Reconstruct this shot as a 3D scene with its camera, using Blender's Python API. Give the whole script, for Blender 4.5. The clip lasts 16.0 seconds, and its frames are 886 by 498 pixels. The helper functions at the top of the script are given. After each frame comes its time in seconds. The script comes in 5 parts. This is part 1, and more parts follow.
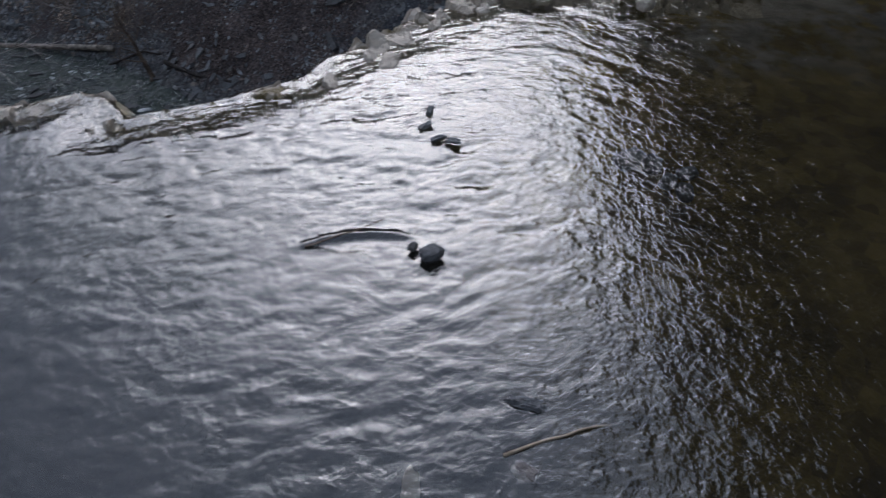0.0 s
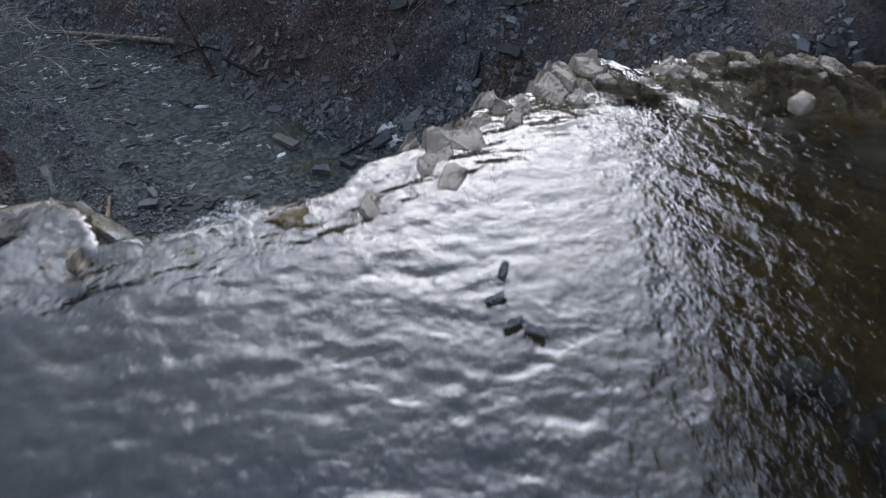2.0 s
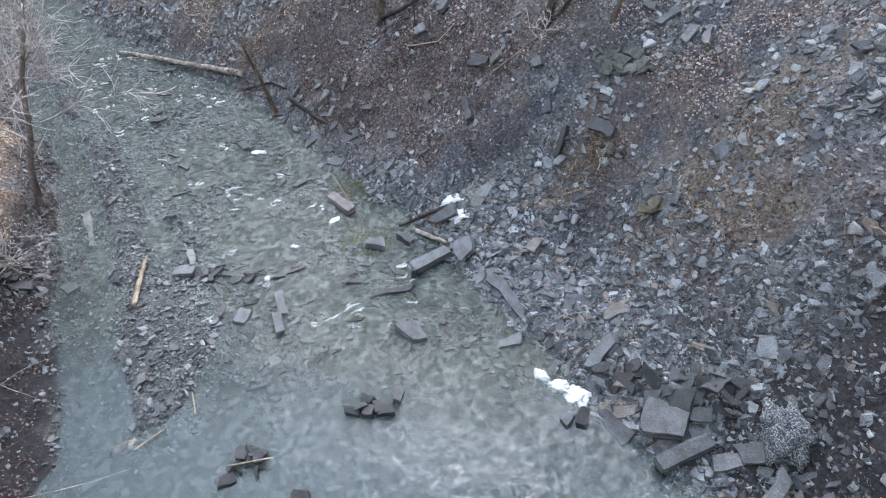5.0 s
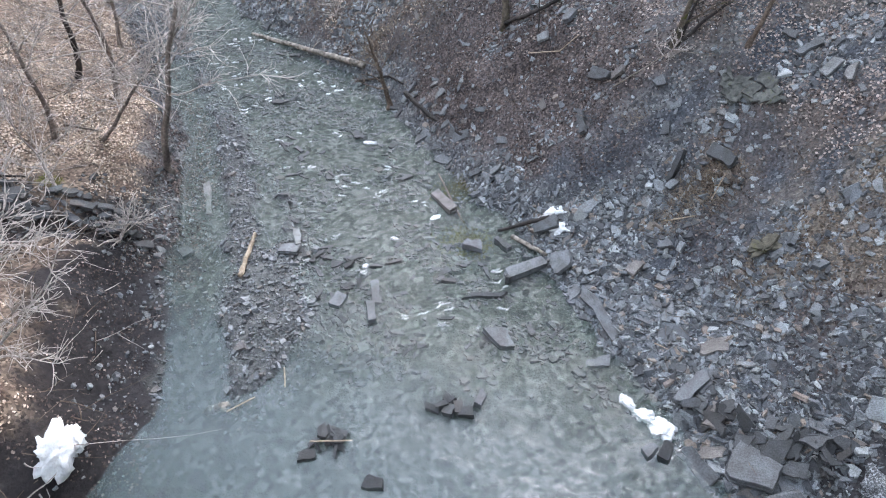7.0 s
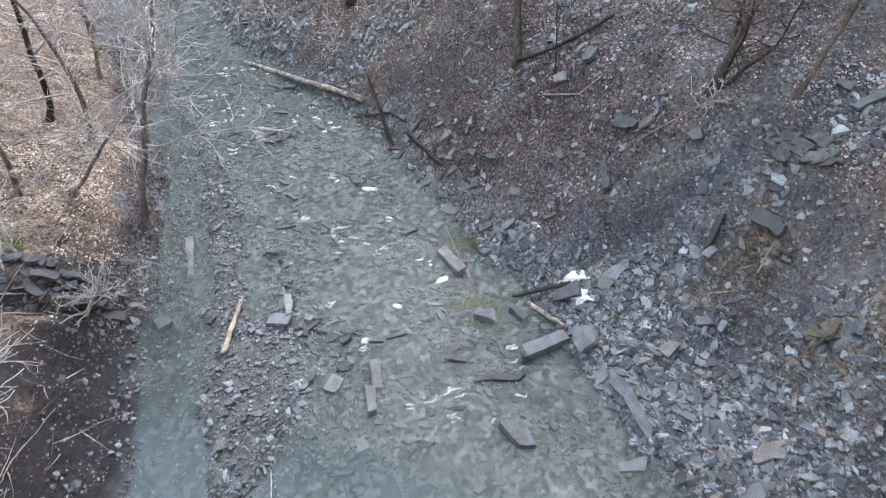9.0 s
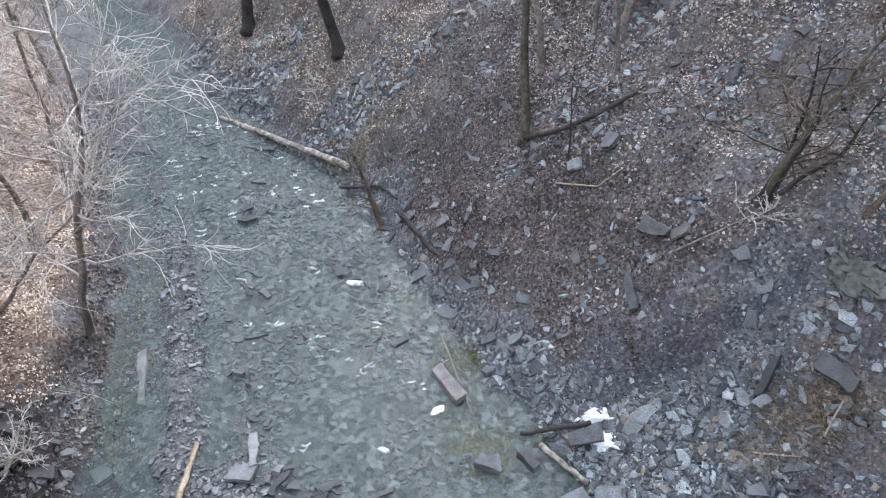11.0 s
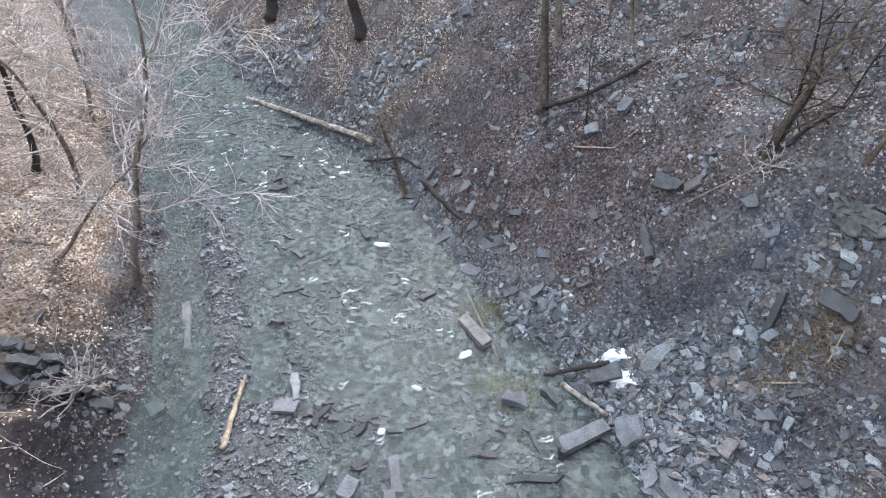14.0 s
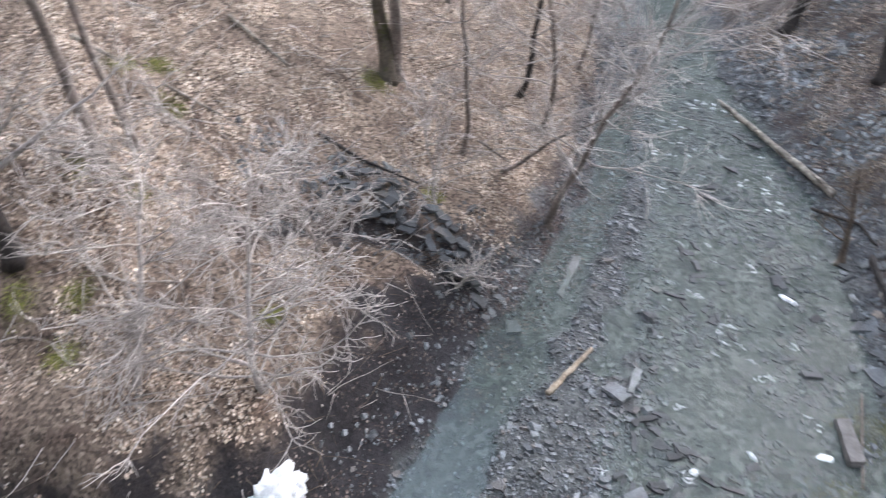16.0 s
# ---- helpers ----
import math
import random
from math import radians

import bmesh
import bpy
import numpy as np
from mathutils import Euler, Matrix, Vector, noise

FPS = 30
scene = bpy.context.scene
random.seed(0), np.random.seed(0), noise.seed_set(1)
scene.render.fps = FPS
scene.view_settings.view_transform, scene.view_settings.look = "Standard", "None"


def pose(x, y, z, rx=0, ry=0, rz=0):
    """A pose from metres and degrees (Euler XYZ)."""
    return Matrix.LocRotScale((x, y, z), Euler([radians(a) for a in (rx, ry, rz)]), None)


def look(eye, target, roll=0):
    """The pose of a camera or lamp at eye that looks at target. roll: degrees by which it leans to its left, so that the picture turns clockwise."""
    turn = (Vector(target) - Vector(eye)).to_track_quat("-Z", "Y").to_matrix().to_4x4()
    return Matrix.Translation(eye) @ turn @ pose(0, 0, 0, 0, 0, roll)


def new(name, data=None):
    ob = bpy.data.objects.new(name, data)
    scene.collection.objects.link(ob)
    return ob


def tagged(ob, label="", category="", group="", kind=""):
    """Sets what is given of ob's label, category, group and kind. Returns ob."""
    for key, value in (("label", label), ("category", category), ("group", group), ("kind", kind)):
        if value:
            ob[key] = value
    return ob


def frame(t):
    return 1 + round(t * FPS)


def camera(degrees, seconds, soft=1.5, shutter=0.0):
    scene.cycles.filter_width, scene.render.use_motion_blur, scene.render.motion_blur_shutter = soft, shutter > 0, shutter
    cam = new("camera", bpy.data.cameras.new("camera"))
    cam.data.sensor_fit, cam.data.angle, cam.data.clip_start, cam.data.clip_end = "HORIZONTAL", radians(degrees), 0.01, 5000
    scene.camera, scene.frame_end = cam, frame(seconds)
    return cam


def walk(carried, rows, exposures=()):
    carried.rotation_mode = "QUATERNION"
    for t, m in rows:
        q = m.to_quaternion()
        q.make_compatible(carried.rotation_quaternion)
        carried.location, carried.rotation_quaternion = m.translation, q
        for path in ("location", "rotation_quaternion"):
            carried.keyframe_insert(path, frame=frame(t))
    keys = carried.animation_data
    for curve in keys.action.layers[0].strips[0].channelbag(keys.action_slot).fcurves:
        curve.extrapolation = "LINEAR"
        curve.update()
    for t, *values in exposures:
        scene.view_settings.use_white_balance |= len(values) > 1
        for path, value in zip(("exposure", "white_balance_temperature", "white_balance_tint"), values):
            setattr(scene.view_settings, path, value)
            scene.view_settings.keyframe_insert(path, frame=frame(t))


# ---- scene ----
cam = camera(67.7, 16.0, soft=1.1, shutter=0.3)
PATH = [
    (0, (1.474, -3.829, 11.896), (1.637, -2.417, 10.490), -0.30),
    (0.5, (1.485, -3.875, 11.849), (1.499, -2.450, 10.446), -0.30),
    (1, (1.485, -3.775, 11.831), (1.501, -2.355, 10.423), -0.30),
    (1.5, (1.513, -3.318, 11.821), (1.518, -1.902, 10.409), -0.60),
    (2, (1.501, -2.739, 11.795), (1.518, -1.326, 10.381), -0.70),
    (2.5, (1.520, -2.095, 11.778), (1.513, -0.681, 10.364), -1.10),
    (3, (1.546, -1.381, 11.765), (1.418, 0.027, 10.350), -1.40),
    (3.5, (1.603, -0.738, 11.735), (1.469, 0.673, 10.324), -1.70),
    (4, (1.626, -0.075, 11.752), (1.488, 1.336, 10.342), -1.90),
    (4.2, (1.623, 0.182, 11.761), (1.485, 1.593, 10.351), -1.90),
    (4.9, (1.602, 0.639, 11.821), (1.418, 2.045, 10.413), -1.73),
    (5.6, (1.529, 0.711, 11.910), (1.298, 2.112, 10.504), -1.57),
    (6.3, (1.434, 0.656, 11.950), (1.157, 2.052, 10.546), -1.40),
    (6.5, (1.383, 0.646, 11.944), (1.045, 2.030, 10.541), -1.50),
    (7, (1.316, 0.616, 11.938), (0.868, 1.972, 10.538), -1.80),
    (7.5, (1.221, 0.674, 11.885), (0.775, 2.033, 10.487), -1.70),
    (8, (1.006, 1.102, 11.844), (0.561, 2.464, 10.448), -1.60),
    (8.5, (0.699, 1.836, 11.785), (0.256, 3.202, 10.393), -1.50),
    (9, (0.357, 2.843, 11.724), (-0.088, 4.214, 10.338), -1.50),
    (9.5, (-0.026, 4.000, 11.671), (-0.473, 5.379, 10.292), -1.40),
    (10, (-0.460, 5.301, 11.683), (-0.902, 6.688, 10.311), -1.10),
    (10.2, (-0.535, 5.680, 11.750), (-0.977, 7.062, 10.373), -1.30),
    (10.97, (-0.673, 6.336, 11.802), (-1.114, 7.724, 10.430), -1.20),
    (11.73, (-0.488, 5.956, 11.819), (-0.928, 7.349, 10.454), -1.10),
    (12.5, (-0.423, 5.434, 11.805), (-0.862, 6.833, 10.445), -1.00),
    (13, (-0.539, 5.194, 11.781), (-0.977, 6.592, 10.420), -1.00),
    (13.5, (-0.647, 4.957, 11.748), (-1.091, 6.352, 10.385), -1.20),
    (14, (-0.798, 4.697, 11.659), (-1.247, 6.092, 10.297), -1.30),
    (14.5, (-1.032, 4.434, 11.600), (-1.479, 5.827, 10.236), -1.20),
    (15, (-1.292, 4.164, 11.502), (-1.883, 5.507, 10.143), -0.90),
    (15.5, (-1.236, 4.099, 11.533), (-2.218, 5.190, 10.175), -1.40),
    (16, (-1.154, 4.071, 11.562), (-2.434, 4.805, 10.212), -1.70),
]
EXPOSURES = [(0, 0.35, 5700, 10), (1.5, 0.45, 5700, 9), (2.0, 0.65, 5700, 9), (2.6, 1.15, 5650, 8), (3.0, 1.5, 5500, 7), (3.6, 2.2, 5600, 6), (4.2, 2.5, 5900, 7), (7, 2.7, 6100, 8), (14.8, 2.82, 6100, 8), (16, 2.5, 6150, 9)]
walk(cam, [(t, look(eye, target, roll)) for t, eye, target, roll in PATH], EXPOSURES)

# ---------------------------------------------------------------- sky and sun: the sun glows through thin cloud downstream
SUN_WAY = Vector((0.07, 0.88, 0.46)).normalized()
world = bpy.data.worlds.new("overcast_sky")
scene.world = world
world.use_nodes = True
wn = world.node_tree
sky = wn.nodes.new("ShaderNodeTexSky")
sky.sky_type, sky.sun_disc = "NISHITA", False
sky.sun_elevation, sky.sun_rotation = radians(27), radians(4)
sky.air_density, sky.dust_density, sky.ozone_density = 1.0, 7.0, 1.0
cloud = wn.nodes.new("ShaderNodeMix")
cloud.data_type = "RGBA"
cloud.inputs[0].default_value = 0.9
veil = wn.nodes.new("ShaderNodeValToRGB")
# brightness of the cloud by its angle from the sun
stops = ((0.0, (3.3, 3.5, 3.9)), (0.5, (2.7, 2.95, 3.35)), (0.7, (2.25, 2.5, 2.9)), (0.8, (1.9, 2.1, 2.6)), (0.88, (3.1, 3.35, 3.95)), (0.915, (4.0, 4.2, 4.8)), (0.955, (12.4, 12.2, 13.0)), (0.985, (24.0, 22.4, 22.8)), (1.0, (32.0, 29.5, 29.0)))
while len(veil.color_ramp.elements) < len(stops):
    veil.color_ramp.elements.new(0.5)
for e, (at, c) in zip(veil.color_ramp.elements, stops):
    e.position, e.color = at, (*c, 1)
toward = wn.nodes.new("ShaderNodeVectorMath")
toward.operation = "DOT_PRODUCT"
toward.inputs[1].default_value = SUN_WAY
half = wn.nodes.new("ShaderNodeMath")
half.operation = "MULTIPLY_ADD"
half.inputs[1].default_value = half.inputs[2].default_value = 0.5
wn.links.new(wn.nodes.new("ShaderNodeTexCoord").outputs["Generated"], toward.inputs[0])
wn.links.new(toward.outputs["Value"], half.inputs[0])
wn.links.new(half.outputs[0], veil.inputs["Fac"])
wn.links.new(veil.outputs["Color"], cloud.inputs[7])
wn.links.new(sky.outputs["Color"], cloud.inputs[6])
wn.links.new(cloud.outputs[2], wn.nodes["Background"].inputs["Color"])
wn.nodes["Background"].inputs["Strength"].default_value = 0.15
sun = new("sun", bpy.data.lights.new("sun", "SUN"))
sun.data.energy, sun.data.angle, sun.data.color = 0.2, radians(28), (1.0, 0.96, 0.92)
sun.matrix_world = look((0, 0, 0), -SUN_WAY)

# ---------------------------------------------------------------- lie of the land
RIGHT_TOE = [(12, 1.5), (8.2, 4.2), (6.7, 6.2), (5.2, 7.1), (3.2, 8.6), (1.8, 11), (-0.5, 14), (-3.8, 17), (-6.8, 19.9), (-9.5, 22.4), (-16, 26.5), (-26, 34), (-60, 62)]
LEFT_TOE = [(-14, -6), (-7.2, 1.5), (-7.0, 4.6), (-7.9, 6.2), (-9.2, 8.2), (-10.2, 10.5), (-11.2, 13), (-12.9, 16), (-16.3, 19.3), (-20, 23), (-28, 30), (-64, 56)]
LIP = [(-60, -14), (-14, -6.5), (-8, -4.2), (-4.2, -2.2), (-2.2, -1.3), (-1.0, -0.98), (-0.5, -0.93), (-0.3, -0.95), (-0.12, -0.92), (0.06, -0.86), (0.18, -0.9), (0.31, -1.12), (0.42, -1.07), (0.6, -1.04), (0.78, -1.02), (0.93, -0.93), (1.13, -0.82), (1.26, -0.67), (1.4, -0.52), (1.6, -0.43), (1.65, -0.29), (1.78, -0.2), (1.93, -0.12), (2.07, 0.01), (2.32, 0.1), (2.43, -0.03), (2.66, 0.09), (2.95, 0.2), (3.06, 0.12), (3.18, 0.2), (3.4, 0.05), (3.75, 0.0), (4.3, 0.05), (4.9, 0.45), (5.6, 1.0), (6.8, 1.9), (9, 3.4), (14, 6), (60, 10)]
BAR = [(-7.0, 4.4), (-6.5, 5.9), (-5.5, 6.4), (-4.6, 7.1), (-4.3, 8.4), (-5.2, 9.7), (-5.9, 11.2), (-7.5, 12.9), (-9.7, 15.4), (-13.5, 19), (-15.7, 21), (-17.3, 23.2), (-26, 31.5), (-62, 60)]
SIDE_CHANNEL = [(-16.5, 20.6), (-13.2, 17.2), (-11.0, 14.2), (-9.9, 12.6), (-9.0, 11.05), (-8.2, 9.66), (-7.4, 8.4), (-6.9, 7.4), (-6.35, 6.2), (-5.9, 5.2)]
SMALL_CHANNEL = [(-9.2, 14.6), (-8.4, 13.5), (-7.7, 12.6), (-7.2, 11.7)]
# Beyond 20 m the unseen slope is raised to screen the stream from sun glow.
PROF_R = ([-60, -0.6, 0, 0.6, 2, 4, 6, 10, 20, 34, 60, 400], [0, -0.05, 0.05, 0.3, 0.95, 2.55, 4.6, 8.2, 18, 35, 50, 80])
PROF_STEEP = ([-60, -0.6, 0, 0.6, 2, 4, 6, 10, 20, 34, 60, 400], [0, -0.05, 0.1, 0.6, 2.0, 3.95, 5.4, 9, 19, 36, 51, 80])
PROF_L = ([-60, -0.2, 0.2, 0.7, 1.3, 3, 6, 12, 22, 60, 400], [0, 0, 0.3, 1.05, 1.5, 2.2, 3.9, 7.0, 11, 20, 40])


def side(x, y, line):
    """Signed distance from a line of points: positive to the right of its run."""
    best = np.full(np.shape(x), 1e9)
    out = np.zeros(np.shape(x))
    for (ax, ay), (bx, by) in zip(line, line[1:]):
        dx, dy = bx - ax, by - ay
        s = np.clip(((x - ax) * dx + (y - ay) * dy) / (dx * dx + dy * dy), 0, 1)
        ex, ey = x - ax - s * dx, y - ay - s * dy
        d = np.hypot(ex, ey)
        near = d < best - 1e-9
        best = np.where(near, d, best)
        out = np.where(near, np.where(ey * dx - ex * dy < 0, d, -d), out)
    return out


def waves(x, y, scale, seed):
    """Smooth uneven noise of about -1 to 1, from a lattice of random values."""
    rng = np.random.RandomState(seed)
    table = rng.uniform(-1, 1, (256, 256))
    u, v = x / scale + 71.3, y / scale + 33.7
    i, j = np.floor(u).astype(int), np.floor(v).astype(int)
    f, g = u - i, v - j
    f, g = f * f * (3 - 2 * f), g * g * (3 - 2 * g)
    a, b = table[i % 256, j % 256], table[(i + 1) % 256, j % 256]
    c, d = table[i % 256, (j + 1) % 256], table[(i + 1) % 256, (j + 1) % 256]
    return (a * (1 - f) + b * f) * (1 - g) + (c * (1 - f) + d * f) * g


def step(a, b, v):
    s = np.clip((v - a) / (b - a), 0, 1)
    return s * s * (3 - 2 * s)


def creek(y):
    """Level of the stream's water: a pool, then a falling run."""
    return np.interp(y, [8.6, 12, 17, 25, 40, 80], [0, -0.42, -1.0, -1.75, -2.6, -4.0])


def channels(x, y):
    """How far a spot lies within the wet runnels that cross the gravel bar: 1 in their middle, 0 outside."""
    w = 0.28 * waves(x, y, 0.9, 12) + 0.14 * waves(x, y, 0.35, 13)
    return np.maximum(step(0.85, 0.4, np.abs(side(x, y, SIDE_CHANNEL)) + w), step(0.45, 0.15, np.abs(side(x, y, SMALL_CHANNEL)) + w))


def land(x, y):
    """Height of the ground, and how far the spot lies outside the right toe, the left toe, the gravel bar's edge and the lip."""
    x, y = np.asarray(x, float), np.asarray(y, float)
    wob = 0.25 * waves(x, y, 1.7, 1) + 0.12 * waves(x, y, 0.6, 2)
    r = side(x, y, RIGHT_TOE) + wob
    l = -side(x, y, LEFT_TOE) + wob
    b = -side(x, y, BAR) + 0.3 * waves(x, y, 1.3, 3)
    lip = -side(x, y, LIP)
    rough = step(0, 3, np.maximum(r, l))
    steep = np.maximum(step(11.5, 15.5, y - x), step(6.6, 8.2, x) * step(13, 10.5, y))
    low = creek(y) - 0.22 + 0.09 * step(8.2, 9.6, y) + np.interp(r, *PROF_R) * (1 - steep) + np.interp(r, *PROF_STEEP) * steep + np.interp(l, *PROF_L)
    low = low + (0.33 - 0.09 * step(8.2, 9.6, y)) * step(-0.7, 0.7, b) - 0.24 * channels(x, y) * step(-0.2, 0.4, b) + 0.22 * step(-0.8, 0.5, r) - 0.45 * step(0.5, 3.5, -np.maximum(np.maximum(r, b), y - 9.0))
    low = low + rough * (0.35 * waves(x, y, 4.5, 4) + 0.14 * waves(x, y, 1.4, 5)) + 0.05 * waves(x, y, 0.7, 6) + 0.03 * waves(x, y, 0.3, 7)
    # the side gully and the undercut mound on the left bank
    g = np.abs(side(x, y, [(-9.3, 9.3), (-10.6, 9.5), (-11.6, 8.8), (-12.3, 7.6), (-12.8, 6.2)]))
    low = low - 0.5 * step(0.8, 0.0, g) * step(0.1, 0.9, l) + 0.5 * step(1.2, 2.4, g) * step(0.6, 1.6, l) * step(3.5, 1.6, l) * step(11, 9, y)
    hill = np.maximum(0, np.maximum(x - 6.4 - 0.3 * y, -7 - x))
    up = 10.12 + 0.03 * waves(x, y, 0.5, 8) + 0.02 * waves(x, y, 0.17, 9) + hill * 0.75 + 0.02 * np.maximum(0, -y - 2)
    wall = up - 14 * step(0.0, 0.9, lip + 0.1 * waves(x, y, 0.35, 10)) - 2.5 * step(0.4, 3, lip) - 45 * step(0.9, 5, lip)
    # unseen height on the right, sized by its dark mirror image in the upper water
    cliff = (20.5 + 8 * step(18, 7, y)) * step(10.9, 14.7, x + 0.6 * waves(x, y, 3.0, 11)) * step(42, 18, y) * step(-60, -40, y)
    return np.maximum(low, wall) + cliff, r, l, b, lip


TABLE_X, TABLE_Y, TABLE_STEP = -31.0, -6.0, 0.05
TABLE = land(*np.meshgrid(np.arange(TABLE_X, 14, TABLE_STEP), np.arange(TABLE_Y, 35, TABLE_STEP)))[0]


def ground_z(x, y):
    """Height of the ground at one spot, from a table made once."""
    u, v = (x - TABLE_X) / TABLE_STEP, (y - TABLE_Y) / TABLE_STEP
    i, j = int(u), int(v)
    f, g = u - i, v - j
    a = TABLE[j:j + 2, i:i + 2]
    return float((a[0, 0] * (1 - f) + a[0, 1] * f) * (1 - g) + (a[1, 0] * (1 - f) + a[1, 1] * f) * g)


# ---------------------------------------------------------------- materials
def material(name, rough=0.8, metal=0.0, spec=0.4):
    m = bpy.data.materials.new(name)
    m.use_nodes = True
    b = m.node_tree.nodes["Principled BSDF"]
    b.inputs["Roughness"].default_value = rough
    b.inputs["Metallic"].default_value = metal
    b.inputs["Specular IOR Level"].default_value = spec
    return m, m.node_tree, b


def node(tree, kind, **values):
    n = tree.nodes.new("ShaderNode" + kind)
    for key, value in values.items():
        n.inputs[key.replace("_", " ")].default_value = value
    return n


def ramp(tree, source, stops):
    r = tree.nodes.new("ShaderNodeValToRGB")
    els = r.color_ramp.elements
    while len(els) < len(stops):
        els.new(0.5)
    for e, (at, c) in zip(els, stops):
        e.position, e.color = at, (*c, 1)
    tree.links.new(source, r.inputs["Fac"])
    return r.outputs["Color"]


def mixed(tree, fac, a, b, mode="MIX"):
    m = tree.nodes.new("ShaderNodeMix")
    m.data_type, m.blend_type = "RGBA", mode
    for socket, value in ((m.inputs[0], fac), (m.inputs[6], a), (m.inputs[7], b)):
        if isinstance(value, (int, float)):
            socket.default_value = value
        elif isinstance(value, tuple):
            socket.default_value = (*value, 1)
        else:
            tree.links.new(value, socket)
    return m.outputs[2]


def spots(tree, scale, detail=4.0, rough=0.6, where=None):
    n = node(tree, "TexNoise", Scale=scale, Detail=detail, Roughness=rough)
    if where is None:
        where = tree.nodes.new("ShaderNodeNewGeometry").outputs["Position"]
    tree.links.new(where, n.inputs["Vector"])
    return n.outputs["Fac"]


def cells(tree, scale, out="Color", feature="F1"):
    v = node(tree, "TexVoronoi", Scale=scale)
    v.feature = feature
    tree.links.new(tree.nodes.new("ShaderNodeNewGeometry").outputs["Position"], v.inputs["Vector"])
    return v.outputs[out]


def bump(tree, b, height, strength, distance):
    n = node(tree, "Bump", Strength=strength, Distance=distance)
    tree.links.new(height, n.inputs["Height"])
    tree.links.new(n.outputs["Normal"], b.inputs["Normal"])


def attribute(tree, name):
    a = tree.nodes.new("ShaderNodeAttribute")
    a.attribute_name = name
    return a.outputs["Fac"]


def island_random(tree):
    return tree.nodes.new("ShaderNodeNewGeometry").outputs["Random Per Island"]


def object_random(tree):
    return tree.nodes.new("ShaderNodeObjectInfo").outputs["Random"]


def shale(name, per_object, dark=1.0, gloss=0.55, even=0.0):
    """Grey flaking shale, each piece of its own tone, with fine bedding and pale dust."""
    m, t, b = material(name, gloss, 0, 0.5)
    tone = ramp(t, object_random(t) if per_object else island_random(t),
                [(0, (0.03 * dark, 0.031 * dark, 0.036 * dark)), (0.36, (0.08 * dark, 0.088 * dark, 0.1 * dark)), (0.6, (0.155 * dark, 0.168 * dark, 0.185 * dark)), (0.8, (0.26 * dark, 0.282 * dark, 0.3 * dark)), (0.9, (0.36 * dark, 0.385 * dark, 0.395 * dark)), (0.94, (0.15 * dark, 0.118 * dark, 0.1 * dark)), (1, (0.26 * dark, 0.215 * dark, 0.18 * dark))])
    tone = mixed(t, even, tone, (0.15 * dark, 0.155 * dark, 0.165 * dark))
    grain = ramp(t, spots(t, 38, 5), [(0.3, (0.45, 0.45, 0.45)), (0.7, (1.35, 1.35, 1.35))])
    stain = ramp(t, spots(t, 3.5, 4), [(0.38, (0.7, 0.68, 0.64)), (0.62, (1.1, 1.1, 1.1))])
    c = mixed(t, 1.0, mixed(t, 1.0, tone, grain, "MULTIPLY"), stain, "MULTIPLY")
    t.links.new(c, b.inputs["Base Color"])
    bump(t, b, spots(t, 30, 7, 0.7), 0.8, 0.02)
    return m


SHALE = shale("shale", True, 1.05, 0.55, 0.55)
SHALE_BITS = shale("shale_scree", False, 1.15, 0.5, 0.1)
STREAM_BITS = shale("stream_shale", False, 0.62, 0.4, 0.5)
SHALE_WET = shale("wet_shale", True, 0.36, 0.58, 0.7)
SHALE_BROWN = shale("brown_stained_shale", True, 0.62, 0.6, 0.6)
BANK_BITS = shale("bank_shale", False, 0.8, 0.6, 0.5)
GRAVEL_BITS = shale("wet_gravel", False, 1.1, 0.35, 0.45)


